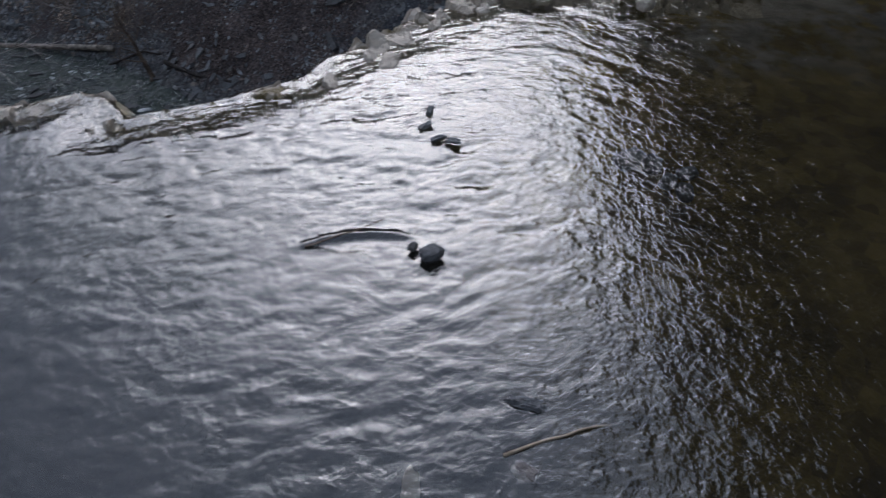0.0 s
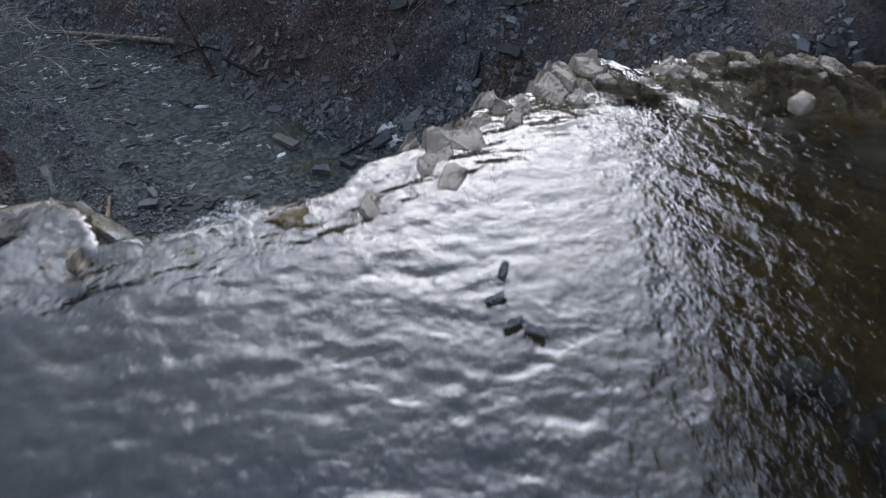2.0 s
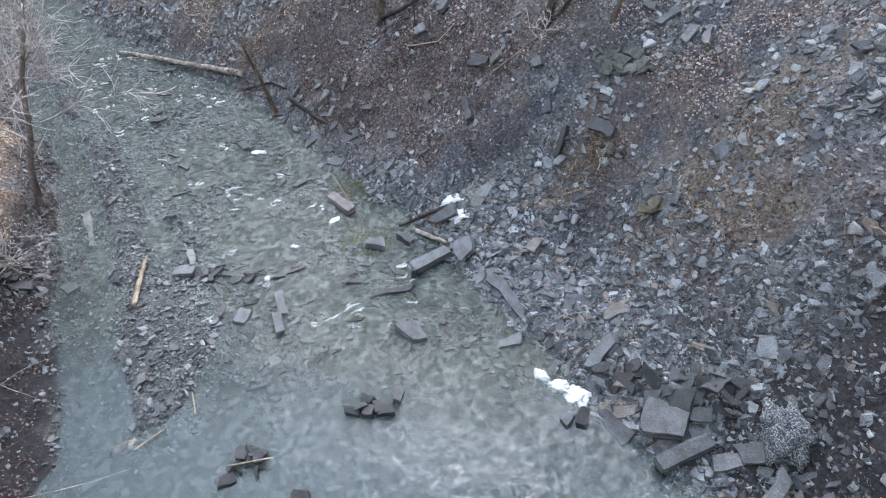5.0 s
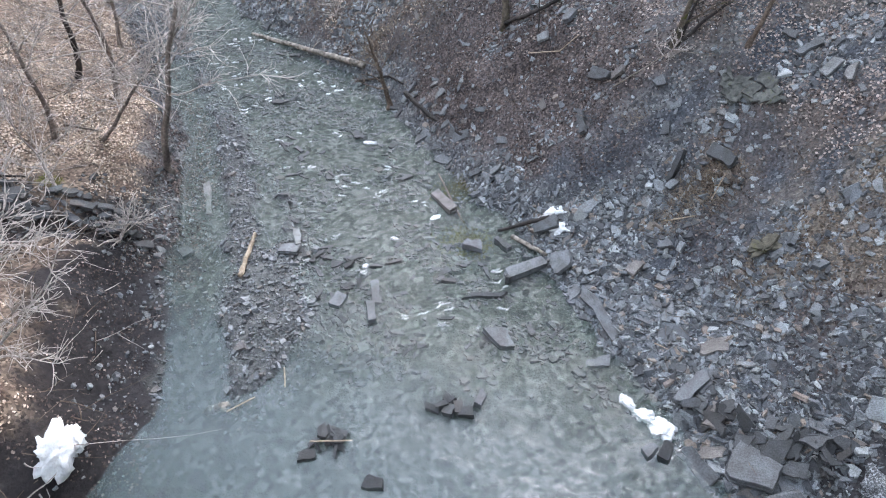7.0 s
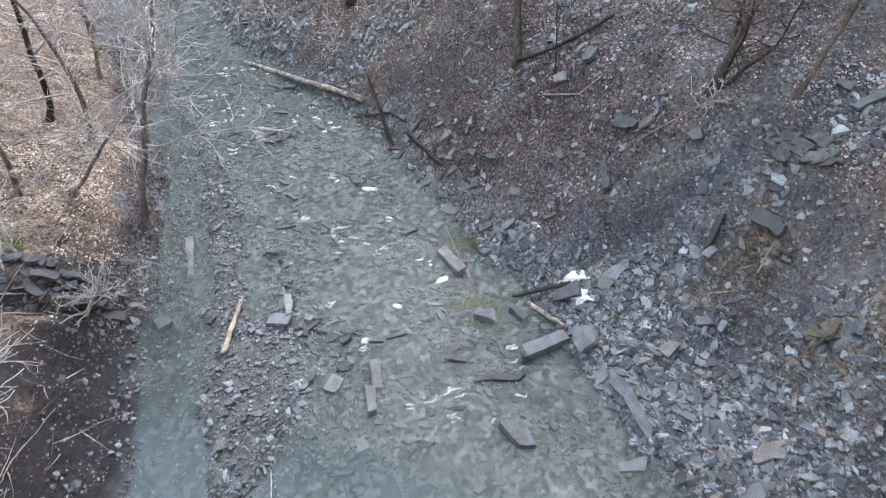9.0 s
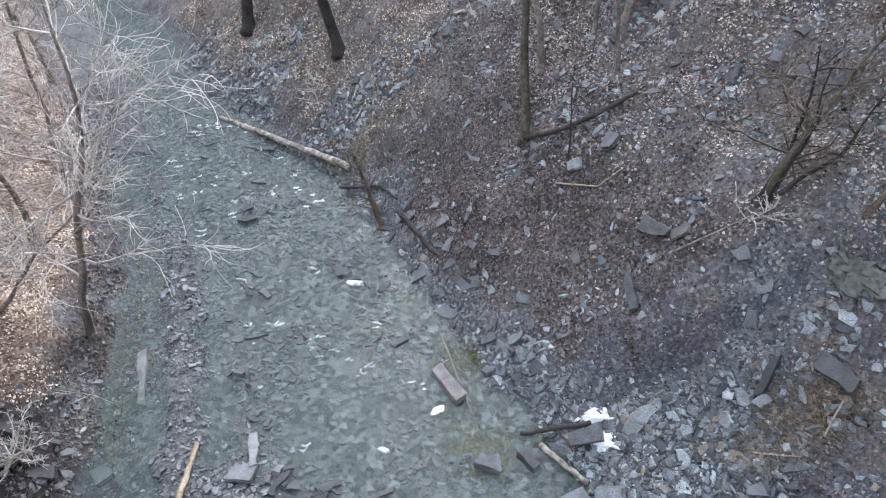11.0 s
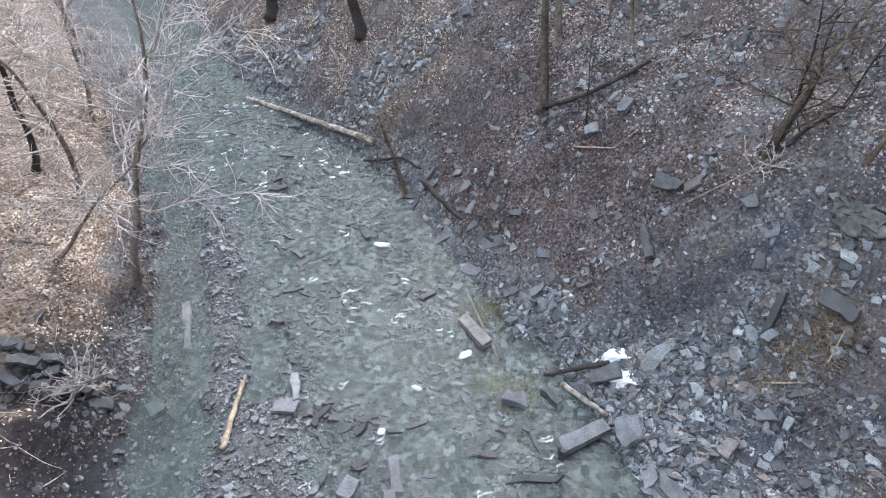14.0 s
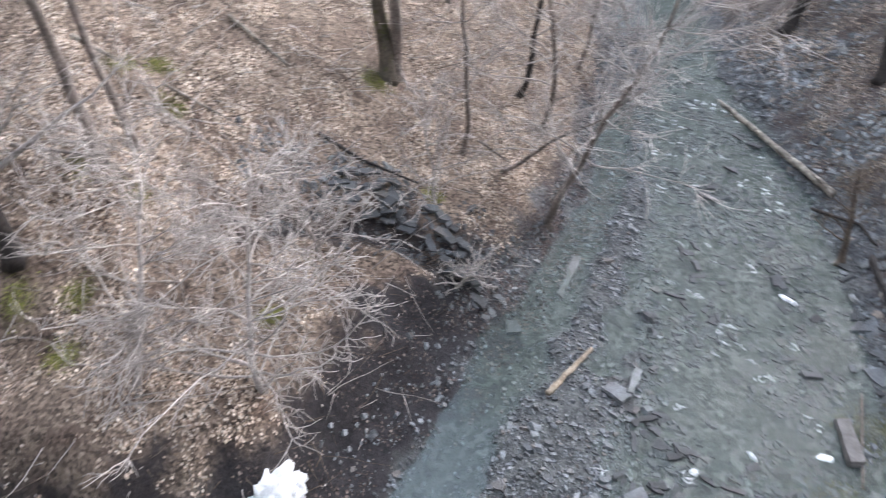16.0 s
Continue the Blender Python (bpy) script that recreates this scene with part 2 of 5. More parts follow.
def ground_material():
    m, t, b = material("gorge_ground", 0.85, 0, 0.3)
    stony = mixed(t, 1.0, ramp(t, cells(t, 16), [(0.1, (0.045, 0.047, 0.053)), (0.5, (0.125, 0.13, 0.14)), (0.9, (0.26, 0.268, 0.275))]),
                  ramp(t, spots(t, 1.6, 5), [(0.35, (0.55, 0.55, 0.58)), (0.65, (1.15, 1.1, 1.05))]), "MULTIPLY")
    leaf = mixed(t, 1.0, ramp(t, cells(t, 17), [(0.1, (0.05, 0.038, 0.03)), (0.45, (0.17, 0.13, 0.102)), (0.8, (0.3, 0.235, 0.19)), (1, (0.42, 0.34, 0.28))]),
                 ramp(t, spots(t, 1.1, 5), [(0.35, (0.55, 0.5, 0.48)), (0.65, (1.15, 1.15, 1.12))]), "MULTIPLY")
    red = mixed(t, 1.0, ramp(t, cells(t, 19), [(0.1, (0.027, 0.023, 0.024)), (0.5, (0.086, 0.071, 0.07)), (0.95, (0.2, 0.17, 0.163))]),
                ramp(t, spots(t, 1.3, 5), [(0.35, (0.6, 0.6, 0.62)), (0.65, (1.15, 1.1, 1.05))]), "MULTIPLY")
    bed = mixed(t, 1.0, ramp(t, cells(t, 8), [(0.1, (0.027, 0.031, 0.03)), (0.6, (0.087, 0.092, 0.086)), (1, (0.18, 0.19, 0.178))]),
                ramp(t, spots(t, 0.9, 4), [(0.35, (0.7, 0.72, 0.67)), (0.65, (1.06, 1.08, 1.08))]), "MULTIPLY")
    algae = mixed(t, 1.0, ramp(t, spots(t, 2.2, 6), [(0.3, (0.062, 0.044, 0.012)), (0.5, (0.2, 0.143, 0.037)), (0.72, (0.37, 0.275, 0.105))]),
                  ramp(t, cells(t, 13), [(0.15, (0.7, 0.7, 0.75)), (0.7, (1.1, 1.1, 1.05))]), "MULTIPLY")
    slate = ramp(t, spots(t, 3.0, 6), [(0.3, (0.018, 0.019, 0.023)), (0.55, (0.042, 0.044, 0.05)), (0.75, (0.09, 0.092, 0.093))])
    pale = ramp(t, spots(t, 5.0, 6), [(0.3, (0.18, 0.16, 0.145)), (0.5, (0.38, 0.35, 0.33)), (0.72, (0.55, 0.52, 0.49))])
    slate = mixed(t, attribute(t, "worn"), slate, pale)
    algae = mixed(t, attribute(t, "worn"), algae, mixed(t, ramp(t, spots(t, 3.3, 5), [(0.44, (0, 0, 0)), (0.56, (1, 1, 1))]), algae, pale))
    ledge = mixed(t, attribute(t, "algae"), slate, algae)
    # near-black: wet earth with the shade of recesses put into its colour
    shaded_soil = ramp(t, spots(t, 6, 6), [(0.3, (0.011, 0.01, 0.012)), (0.7, (0.036, 0.032, 0.035))])
    fresh = mixed(t, 1.0, ramp(t, cells(t, 22), [(0.1, (0.028, 0.031, 0.038)), (0.6, (0.066, 0.073, 0.086)), (0.97, (0.17, 0.18, 0.2))]),
                  ramp(t, spots(t, 2.0, 5), [(0.35, (0.75, 0.75, 0.78)), (0.65, (1.2, 1.2, 1.2))]), "MULTIPLY")
    tan = mixed(t, 1.0, ramp(t, cells(t, 20), [(0.1, (0.07, 0.06, 0.05)), (0.6, (0.17, 0.148, 0.125)), (1, (0.3, 0.26, 0.22))]),
                ramp(t, spots(t, 1.7, 5), [(0.35, (0.7, 0.7, 0.7)), (0.65, (1.2, 1.15, 1.1))]), "MULTIPLY")
    c = mixed(t, attribute(t, "fresh"), stony, fresh)
    c = mixed(t, attribute(t, "earth"), c, tan)
    c = mixed(t, attribute(t, "litter"), c, leaf)
    c = mixed(t, attribute(t, "red"), c, red)
    c = mixed(t, attribute(t, "bed"), c, bed)
    c = mixed(t, attribute(t, "ledge"), c, ledge)
    c = mixed(t, attribute(t, "shaded_soil"), c, shaded_soil)
    t.links.new(c, b.inputs["Base Color"])
    bump(t, b, spots(t, 14, 7, 0.65), 0.9, 0.06)
    return m


def water_material(name, tint, milk, milk_amount, milk_deep, ripple, depth, fine, ior, ior_deep):
    """Clear shallow water: the bed shows through, the sky mirrors in it by the angle, and suspended silt clouds it a little."""
    m = bpy.data.materials.new(name)
    m.use_nodes = True
    t = m.node_tree
    t.nodes.remove(t.nodes["Principled BSDF"])
    out = t.nodes["Material Output"]
    clear = node(t, "BsdfTransparent", Color=(*tint, 1))
    silt = node(t, "BsdfDiffuse", Color=(*milk, 1))
    gloss = node(t, "BsdfGlossy", Roughness=0.02)
    stretch = node(t, "Mapping")
    stretch.inputs["Scale"].default_value = (1.0, 1.0, 0.2)
    t.links.new(t.nodes.new("ShaderNodeNewGeometry").outputs["Position"], stretch.inputs["Vector"])
    h1 = spots(t, ripple, 2, 0.5, stretch.outputs["Vector"])
    h2 = spots(t, ripple * 3.3, 2, 0.5, stretch.outputs["Vector"])
    add = t.nodes.new("ShaderNodeMath")
    add.operation = "MULTIPLY_ADD"
    t.links.new(h2, add.inputs[0])
    add.inputs[1].default_value = fine
    t.links.new(h1, add.inputs[2])
    grow = t.nodes.new("ShaderNodeMath")
    grow.operation = "MULTIPLY"
    grow.inputs[1].default_value = 4.0
    bm = node(t, "Bump", Strength=1.0, Distance=depth)
    t.links.new(add.outputs[0], bm.inputs["Height"])
    fres = node(t, "Fresnel")
    t.links.new(ramp(t, attribute(t, "deep"), [(0, (ior / 4,) * 3), (1, (ior_deep / 4,) * 3)]), grow.inputs[0])
    t.links.new(grow.outputs[0], fres.inputs["IOR"])
    for n in (gloss, fres):
        t.links.new(bm.outputs["Normal"], n.inputs["Normal"])
    body = t.nodes.new("ShaderNodeMixShader")
    t.links.new(ramp(t, attribute(t, "deep"), [(0, (milk_amount,) * 3), (1, (milk_deep,) * 3)]), body.inputs[0])
    t.links.new(clear.outputs[0], body.inputs[1])
    t.links.new(silt.outputs[0], body.inputs[2])
    top = t.nodes.new("ShaderNodeMixShader")
    t.links.new(fres.outputs[0], top.inputs[0])
    t.links.new(body.outputs[0], top.inputs[1])
    t.links.new(gloss.outputs[0], top.inputs[2])
    t.links.new(top.outputs[0], out.inputs["Surface"])
    return m


def bark(name, low, high, scale=14, moss=0.0):
    m, t, b = material(name, 0.85, 0, 0.25)
    c = mixed(t, 1.0, ramp(t, spots(t, scale, 6), [(0.3, low), (0.7, high)]), ramp(t, spots(t, 2.5, 3), [(0.35, (0.65, 0.65, 0.65)), (0.65, (1.2, 1.2, 1.2))]), "MULTIPLY")
    if moss:
        c = mixed(t, ramp(t, spots(t, 4.5, 5), [(0.62 - moss * 0.3, (0, 0, 0)), (0.72 - moss * 0.3, (1, 1, 1))]), c, (0.08, 0.085, 0.025))
    t.links.new(c, b.inputs["Base Color"])
    bump(t, b, spots(t, scale * 3, 5), 0.7, 0.02)
    return m


BARK = bark("grey_brown_bark", (0.12, 0.1, 0.088), (0.36, 0.305, 0.27))
BARK_DARK = bark("dark_wet_bark", (0.025, 0.022, 0.022), (0.075, 0.065, 0.06))
BARK_MOSSY = bark("mossy_bark", (0.06, 0.05, 0.04), (0.17, 0.145, 0.115), 12, 0.22)
TWIG = bark("pale_twig_bark", (0.3, 0.262, 0.24), (0.62, 0.565, 0.525), 20)
BARE_WOOD = bark("bleached_wood", (0.24, 0.18, 0.12), (0.55, 0.46, 0.36), 18)
LOG_WOOD = bark("weathered_log_wood", (0.06, 0.05, 0.042), (0.46, 0.41, 0.35), 7)
STICKS = bark("brown_sticks", (0.07, 0.05, 0.04), (0.24, 0.19, 0.15), 16)


def leaf_material(name, stops):
    m, t, b = material(name, 0.75, 0, 0.3)
    patch = ramp(t, spots(t, 1.4, 6, 0.65), [(0.36, (0.5, 0.47, 0.46)), (0.62, (1.12, 1.12, 1.1))])
    t.links.new(mixed(t, 1.0, ramp(t, island_random(t), stops), patch, "MULTIPLY"), b.inputs["Base Color"])
    return m


LEAVES_TAN = leaf_material("tan_dead_leaves", [(0, (0.24, 0.175, 0.13)), (0.3, (0.51, 0.4, 0.315)), (0.7, (0.69, 0.575, 0.475)), (1, (0.8, 0.72, 0.63))])
LEAVES_RED = leaf_material("red_brown_dead_leaves", [(0, (0.03, 0.024, 0.024)), (0.45, (0.085, 0.064, 0.06)), (0.85, (0.18, 0.14, 0.127)), (1, (0.34, 0.285, 0.255))])
LEAVES_EARTH = leaf_material("brown_leaf_scraps", [(0, (0.06, 0.045, 0.035)), (0.6, (0.15, 0.115, 0.09)), (1, (0.27, 0.22, 0.18))])
LEAVES_PINK = leaf_material("faded_fallen_leaves", [(0, (0.14, 0.11, 0.1)), (0.5, (0.32, 0.265, 0.24)), (1, (0.56, 0.48, 0.44))])
GRASS_DRY = leaf_material("dry_grass", [(0, (0.1, 0.075, 0.05)), (0.6, (0.22, 0.17, 0.12)), (1, (0.4, 0.33, 0.25))])
MOSS_GREEN = leaf_material("green_moss", [(0, (0.09, 0.095, 0.025)), (1, (0.27, 0.26, 0.075))])


def snow_material():
    m, t, b = material("old_snow", 0.6, 0, 0.3)
    c = mixed(t, 1.0, ramp(t, spots(t, 2.6, 5), [(0.25, (0.62, 0.64, 0.68)), (0.6, (0.86, 0.87, 0.88))]), ramp(t, spots(t, 26, 4), [(0.25, (0.8, 0.78, 0.75)), (0.5, (1, 1, 1))]), "MULTIPLY")
    t.links.new(c, b.inputs["Base Color"])
    bump(t, b, spots(t, 18, 5), 0.6, 0.04)
    return m


def rime_material():
    m, t, b = material("rime_crusted_shale", 0.5, 0, 0.4)
    c = mixed(t, ramp(t, spots(t, 30, 4, 0.7), [(0.5, (0, 0, 0)), (0.6, (1, 1, 1))]), ramp(t, spots(t, 9, 5), [(0.3, (0.03, 0.032, 0.036)), (0.7, (0.13, 0.14, 0.15))]), (0.5, 0.53, 0.56))
    t.links.new(c, b.inputs["Base Color"])
    bump(t, b, spots(t, 26, 6, 0.7), 1.0, 0.05)
    return m


RIME = rime_material()
WEED = leaf_material("olive_water_weed", [(0, (0.05, 0.048, 0.015)), (1, (0.13, 0.12, 0.045))])


def foam_material(name, streaks, thin=0.0):
    """Broken white water; in a fall it is drawn out into streaks along the drop."""
    m, t, b = material(name, 0.35, 0, 0.5)
    where = None
    if streaks:
        place = t.nodes.new("ShaderNodeCombineXYZ")
        t.links.new(attribute(t, "across"), place.inputs[0])
        t.links.new(attribute(t, "down"), place.inputs[1])
        t.links.new(attribute(t, "layer"), place.inputs[2])
        where = place.outputs[0]
    t.links.new(ramp(t, spots(t, 9, 5), [(0.35, (0.82, 0.84, 0.86)), (0.6, (0.96, 0.97, 0.97))]), b.inputs["Base Color"])
    alpha = spots(t, 9 if streaks else 13, 8, 0.75, where)
    t.links.new(ramp(t, alpha, [(0.39 + thin, (0.0, 0.0, 0.0)), (0.52 + thin * 1.6, (1.0, 1.0, 1.0))] if streaks else [(0.38, (0.25, 0.25, 0.25)), (0.6, (0.95, 0.95, 0.95))]), b.inputs["Alpha"])
    bump(t, b, alpha, 0.5, 0.05)
    return m


def ledge_material(name, moss):
    m, t, b = material(name, 0.3, 0, 0.6)
    c = mixed(t, 1.0, ramp(t, spots(t, 7, 6), [(0.3, (0.11, 0.095, 0.075)), (0.42, (0.51, 0.46, 0.4)), (0.7, (0.8, 0.735, 0.65))]),
              ramp(t, object_random(t), [(0, (0.75, 0.72, 0.66)), (1, (1.1, 1.08, 1.05))]), "MULTIPLY")
    c = mixed(t, ramp(t, spots(t, 4, 4), [(moss, (0, 0, 0)), (moss + 0.1, (1, 1, 1))]), c, (0.15, 0.11, 0.03))
    t.links.new(c, b.inputs["Base Color"])
    bump(t, b, spots(t, 26, 7, 0.7), 0.9, 0.02)
    return m


GROUND, SNOW, FOAM, LEDGE = ground_material(), snow_material(), foam_material("drifting_foam", False), ledge_material("pale_wet_ledge_stone", 0.65)
OUTCROP_MOSSY = bark("mossy_brown_shale", (0.045, 0.042, 0.033), (0.16, 0.145, 0.11), 9, 0.12)
OUTCROP = bark("lichen_grey_shale", (0.055, 0.057, 0.053), (0.17, 0.172, 0.158), 9, 0.06)
LEDGE_MOSSY = ledge_material("mossy_ledge_stone", 0.42)
FALL = foam_material("falling_white_water", True)
FALL_VEIL = foam_material("dripping_water", True, 0.1)
FALL_THIN = foam_material("thin_falling_water", True, 0.06)
WATER_TOP = water_material("upper_stream_water", (0.94, 0.9, 0.76), (0.22, 0.23, 0.22), 0.02, 0.02, 15.0, 0.006, 0.45, 1.95, 1.95)
WATER_LOW = water_material("lower_stream_water", (0.87, 0.9, 0.855), (0.25, 0.32, 0.335), 0.1, 0.2, 5.0, 0.025, 0.5, 1.24, 1.55)


# ---------------------------------------------------------------- mesh helpers
def raw_mesh(name, verts, faces_flat, sizes, mat, smooth=False):
    """A mesh from arrays: corner points, the corners of all faces in a row and each face's count."""
    me = bpy.data.meshes.new(name)
    verts, faces_flat, sizes = np.asarray(verts, np.float32), np.asarray(faces_flat, np.int32), np.asarray(sizes, np.int32)
    me.vertices.add(len(verts))
    me.vertices.foreach_set("co", verts.ravel())
    me.loops.add(len(faces_flat))
    me.loops.foreach_set("vertex_index", faces_flat)
    me.polygons.add(len(sizes))
    me.polygons.foreach_set("loop_start", np.concatenate(([0], np.cumsum(sizes)[:-1])).astype(np.int32))
    me.polygons.foreach_set("use_smooth", np.full(len(sizes), smooth))
    me.materials.append(mat)
    me.update(calc_edges=True)
    me.validate()
    return me


def grid_mesh(name, xs, ys, height, mat):
    gx, gy = np.meshgrid(xs, ys)
    gz = height(gx, gy)
    n, k = len(xs), len(ys)
    i = (np.arange(k - 1)[:, None] * n + np.arange(n - 1)[None]).ravel()
    quads = np.stack((i, i + 1, i + n + 1, i + n), 1)
    return raw_mesh(name, np.stack((gx, gy, gz), -1).reshape(-1, 3), quads.ravel(), np.full(len(quads), 4), mat, True)


def point_values(me, name, values):
    a = me.attributes.new(name, "FLOAT", "POINT")
    a.data.foreach_set("value", np.asarray(values, np.float32).ravel())


def link_part(name, me, parent=None, label=""):
    ob = new(name, me)
    if parent is not None:
        ob.parent = parent
    if label:
        ob["label"] = label
    return ob


def part(name, bm, mat, parent=None, label="", smooth=False):
    me = bpy.data.meshes.new(name)
    bm.to_mesh(me)
    bm.free()
    me.materials.append(mat)
    for p in me.polygons:
        p.use_smooth = smooth
    return link_part(name, me, parent, label)


def normal_at(x, y, e=0.12):
    zx = (ground_z(x + e, y) - ground_z(x - e, y)) / (2 * e)
    zy = (ground_z(x, y + e) - ground_z(x, y - e)) / (2 * e)
    return Vector((-zx, -zy, 1)).normalized()


# ---------------------------------------------------------------- ground
def steps(lo, hi, fine, far):
    out = list(np.arange(lo, hi + 1e-6, fine))
    s, v, w = fine, lo, hi
    while v > -far or w < far:
        s *= 1.22
        v, w = v - s, w + s
        out = [v] + out + [w]
    return np.array(out)


# Dark soil that also paints in the shade of undercut, gully and right wall.
def shaded_soil_mask(x, y, l):
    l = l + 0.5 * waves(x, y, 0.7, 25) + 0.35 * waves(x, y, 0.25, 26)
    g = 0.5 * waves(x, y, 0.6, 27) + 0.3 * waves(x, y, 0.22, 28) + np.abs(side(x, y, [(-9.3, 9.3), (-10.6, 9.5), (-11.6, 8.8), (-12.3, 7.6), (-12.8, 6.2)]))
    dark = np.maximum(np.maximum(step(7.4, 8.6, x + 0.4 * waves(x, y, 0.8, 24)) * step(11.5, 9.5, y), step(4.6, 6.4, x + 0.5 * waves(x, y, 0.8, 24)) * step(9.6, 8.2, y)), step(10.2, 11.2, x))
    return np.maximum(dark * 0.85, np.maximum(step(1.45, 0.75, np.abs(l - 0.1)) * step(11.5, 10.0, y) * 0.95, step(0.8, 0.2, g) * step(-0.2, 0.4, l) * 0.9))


def earth(x, y):
    """Patches of bare brown earth and dry grass on the scree."""
    w = 0.35 * waves(x, y, 0.8, 81) + 0.25 * waves(x, y, 0.3, 82)
    out = np.zeros(np.shape(x))
    for px, py, size in ((6.1, 12.1, 1.3), (6.9, 13.1, 0.8), (3.4, 14.4, 0.8), (2.8, 13.8, 0.5), (4.9, 11.6, 0.6), (3.6, 15.3, 0.5)):
        out = np.maximum(out, step(size * 1.5, size * 0.3, np.hypot(x - px, (y - py) * 1.2) + w))
    return out


def strata(x, y, r):
    """Bands of freshly slid dark shale that run down the fall line of the scree."""
    across = -0.5 * x + 0.86 * y
    v = waves(across + 0.3 * waves(x, y, 0.9, 72), r * 0.22, 0.75, 71) + 0.35 * waves(x, y, 0.45, 73)
    main = step(1.15, 0.35, np.abs(side(x, y, [(6.9, 15.6), (5.3, 14.9), (4.1, 14.1), (3.2, 12.9), (2.6, 12.0)])) + 0.4 * waves(x, y, 0.6, 74))
    return np.clip(np.maximum(step(0.1, 0.55, v), main) * step(0.6, 1.6, r), 0, 1)


def masks(x, y):
    """Shares of leaf litter, red leaves, stream bed, ledge, soil with painted shade, fresh dark shale, tan earth, algae
    and worn bare rock at a spot.
    """
    z, r, l, b, lip = land(x, y)
    n1, n2 = waves(x, y, 1.6, 21), waves(x, y, 0.5, 22)
    n3 = waves(x, y, 0.8, 29)
    litter = np.maximum(step(0.2, 0.9, l + 0.4 * n1 + 0.3 * n2), step(10.7, 11.3, z) * step(0.2, -0.1, lip))
    red = step(0.1, 1.1, r + 0.6 * n1 + 0.3 * n2) * step(13.2, 18.0, y - 0.75 * x + 1.9 * n1 + 1.6 * n3 + 0.9 * n2)
    far = step(-3.5, -7, x + n1) * step(20.5, 23, y + n1) * step(0.3, 1.0, r + 0.3 * n2)
    red = red * (1 - 0.85 * far) * (1 - 0.45 * step(3.2, 5.5, r + n1) * step(-3, 0, x))
    litter = np.maximum(litter, 0.55 * far)
    brown = step(1.5, 3, r) * step(0.1, 0.6, waves(x, y, 1.5, 23) + 0.4 * n2) * 0.45
    bed = step(0.2, -0.3, np.maximum(r, b))
    bed = np.maximum(bed, 0.55 * step(-0.3, 0.2, b) * step(0.1, -0.5, l) * step(0.3, -0.3, r))
    bed = np.maximum(bed, channels(x, y) * step(0.0, -0.5, l))
    tan = np.clip(0.75 * earth(x, y) * step(0.5, 1.2, r) + 0.5 * step(0.25, 0.7, waves(x, y, 1.1, 75) + 0.5 * n2) * step(1.5, 3.0, r) * step(3.0, 5.0, x) + 0.6 * step(3.2, 5.5, r + n1) * step(-3, 0, x) * step(-0.3, 0.4, n3), 0, 1)
    # wet red-brown leaves washed against the foot of the wooded bank
    foot = step(-1.3, -0.5, l + 0.5 * n1 + 0.4 * n2) * step(0.9, 0.3, l) * step(-0.55, 0.15, n3 + 0.4 * n2) * (lip > 2)
    ledge = step(0.25, -0.1, lip) * step(9.4, 9.9, z) * step(11.2, 10.6, z)
    shaded_soil = shaded_soil_mask(x, y, l) * (1 - ledge)
    algae = step(1.75, 2.45, x + 0.25 * waves(x, y, 0.5, 76))
    worn = step(-1.15, -0.45, lip + 0.25 * waves(x, y, 0.45, 77) + 0.1 * waves(x, y, 0.15, 78)) * step(-0.6, 0.8, x)
    return litter, np.clip(np.maximum(np.maximum(red, brown) * (1 - bed), 0.8 * foot), 0, 1), bed, ledge, shaded_soil, strata(x, y, r), tan, algae, worn


ground_me = grid_mesh("ground", np.unique(np.round(np.concatenate((steps(-30, 13, 0.15, 420), np.arange(-0.8, 4.6, 0.05))), 4)), np.unique(np.round(np.concatenate((steps(-4.5, 34, 0.15, 420), np.arange(-3.3, 0.6, 0.05))), 4)), lambda x, y: land(x, y)[0], GROUND)
co = np.empty(len(ground_me.vertices) * 3, np.float32)
ground_me.vertices.foreach_get("co", co)
for key, vals in zip(("litter", "red", "bed", "ledge", "shaded_soil", "fresh", "earth", "algae", "worn"), masks(co[0::3], co[1::3])):
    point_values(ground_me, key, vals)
ground = tagged(new("ground", ground_me), "gorge floor and wooded banks of shale, soil and leaf litter", "ground", kind="structure")


# ---------------------------------------------------------------- water
def crests(x, y, turn, stretch, scale, seed):
    """Long-crested wavelets whose crests run at an angle (degrees) to x."""
    c, k = math.cos(radians(turn)), math.sin(radians(turn))
    u, v = x * c + y * k, y * c - x * k
    v = v + 0.35 * scale * waves(x, y, scale * 2.3, seed + 1)
    n = waves(u / stretch, v, scale, seed)
    return 0.6 * n + 0.7 * (1 - np.abs(n)) ** 2


def rings(x, y):
    """Waves that spread over the pool from where the falls land, fading with distance."""
    d = np.hypot(x - 6.2, y - 3.6)
    near_fall = step(9.5, 3.5, d) * step(11.0, 9.0, y) * (0.35 + 0.65 * step(-0.5, 0.4, waves(x, y, 0.7, 36)))
    out = crests(x, y, -35, 1.8, 0.11, 34) + 0.7 * crests(x, y, -60, 2.0, 0.075, 35) + 0.5 * np.sin(2 * np.pi * d / 0.23 + 5 * waves(x, y, 0.5, 37))
    return near_fall * 0.024 * out


def ripple_low(x, y):
    return creek(y) + 0.006 * waves(x, y, 0.42, 31) + 0.007 * waves(x, y * 1.5, 0.2, 32) + rings(x, y) + 0.009 * step(10.8, 9.2, y) * (1 - np.abs(crests(x, y, -48, 2.2, 0.16, 51))) + 0.009 * step(10, 14, y) * waves(x, y, 0.5, 33)


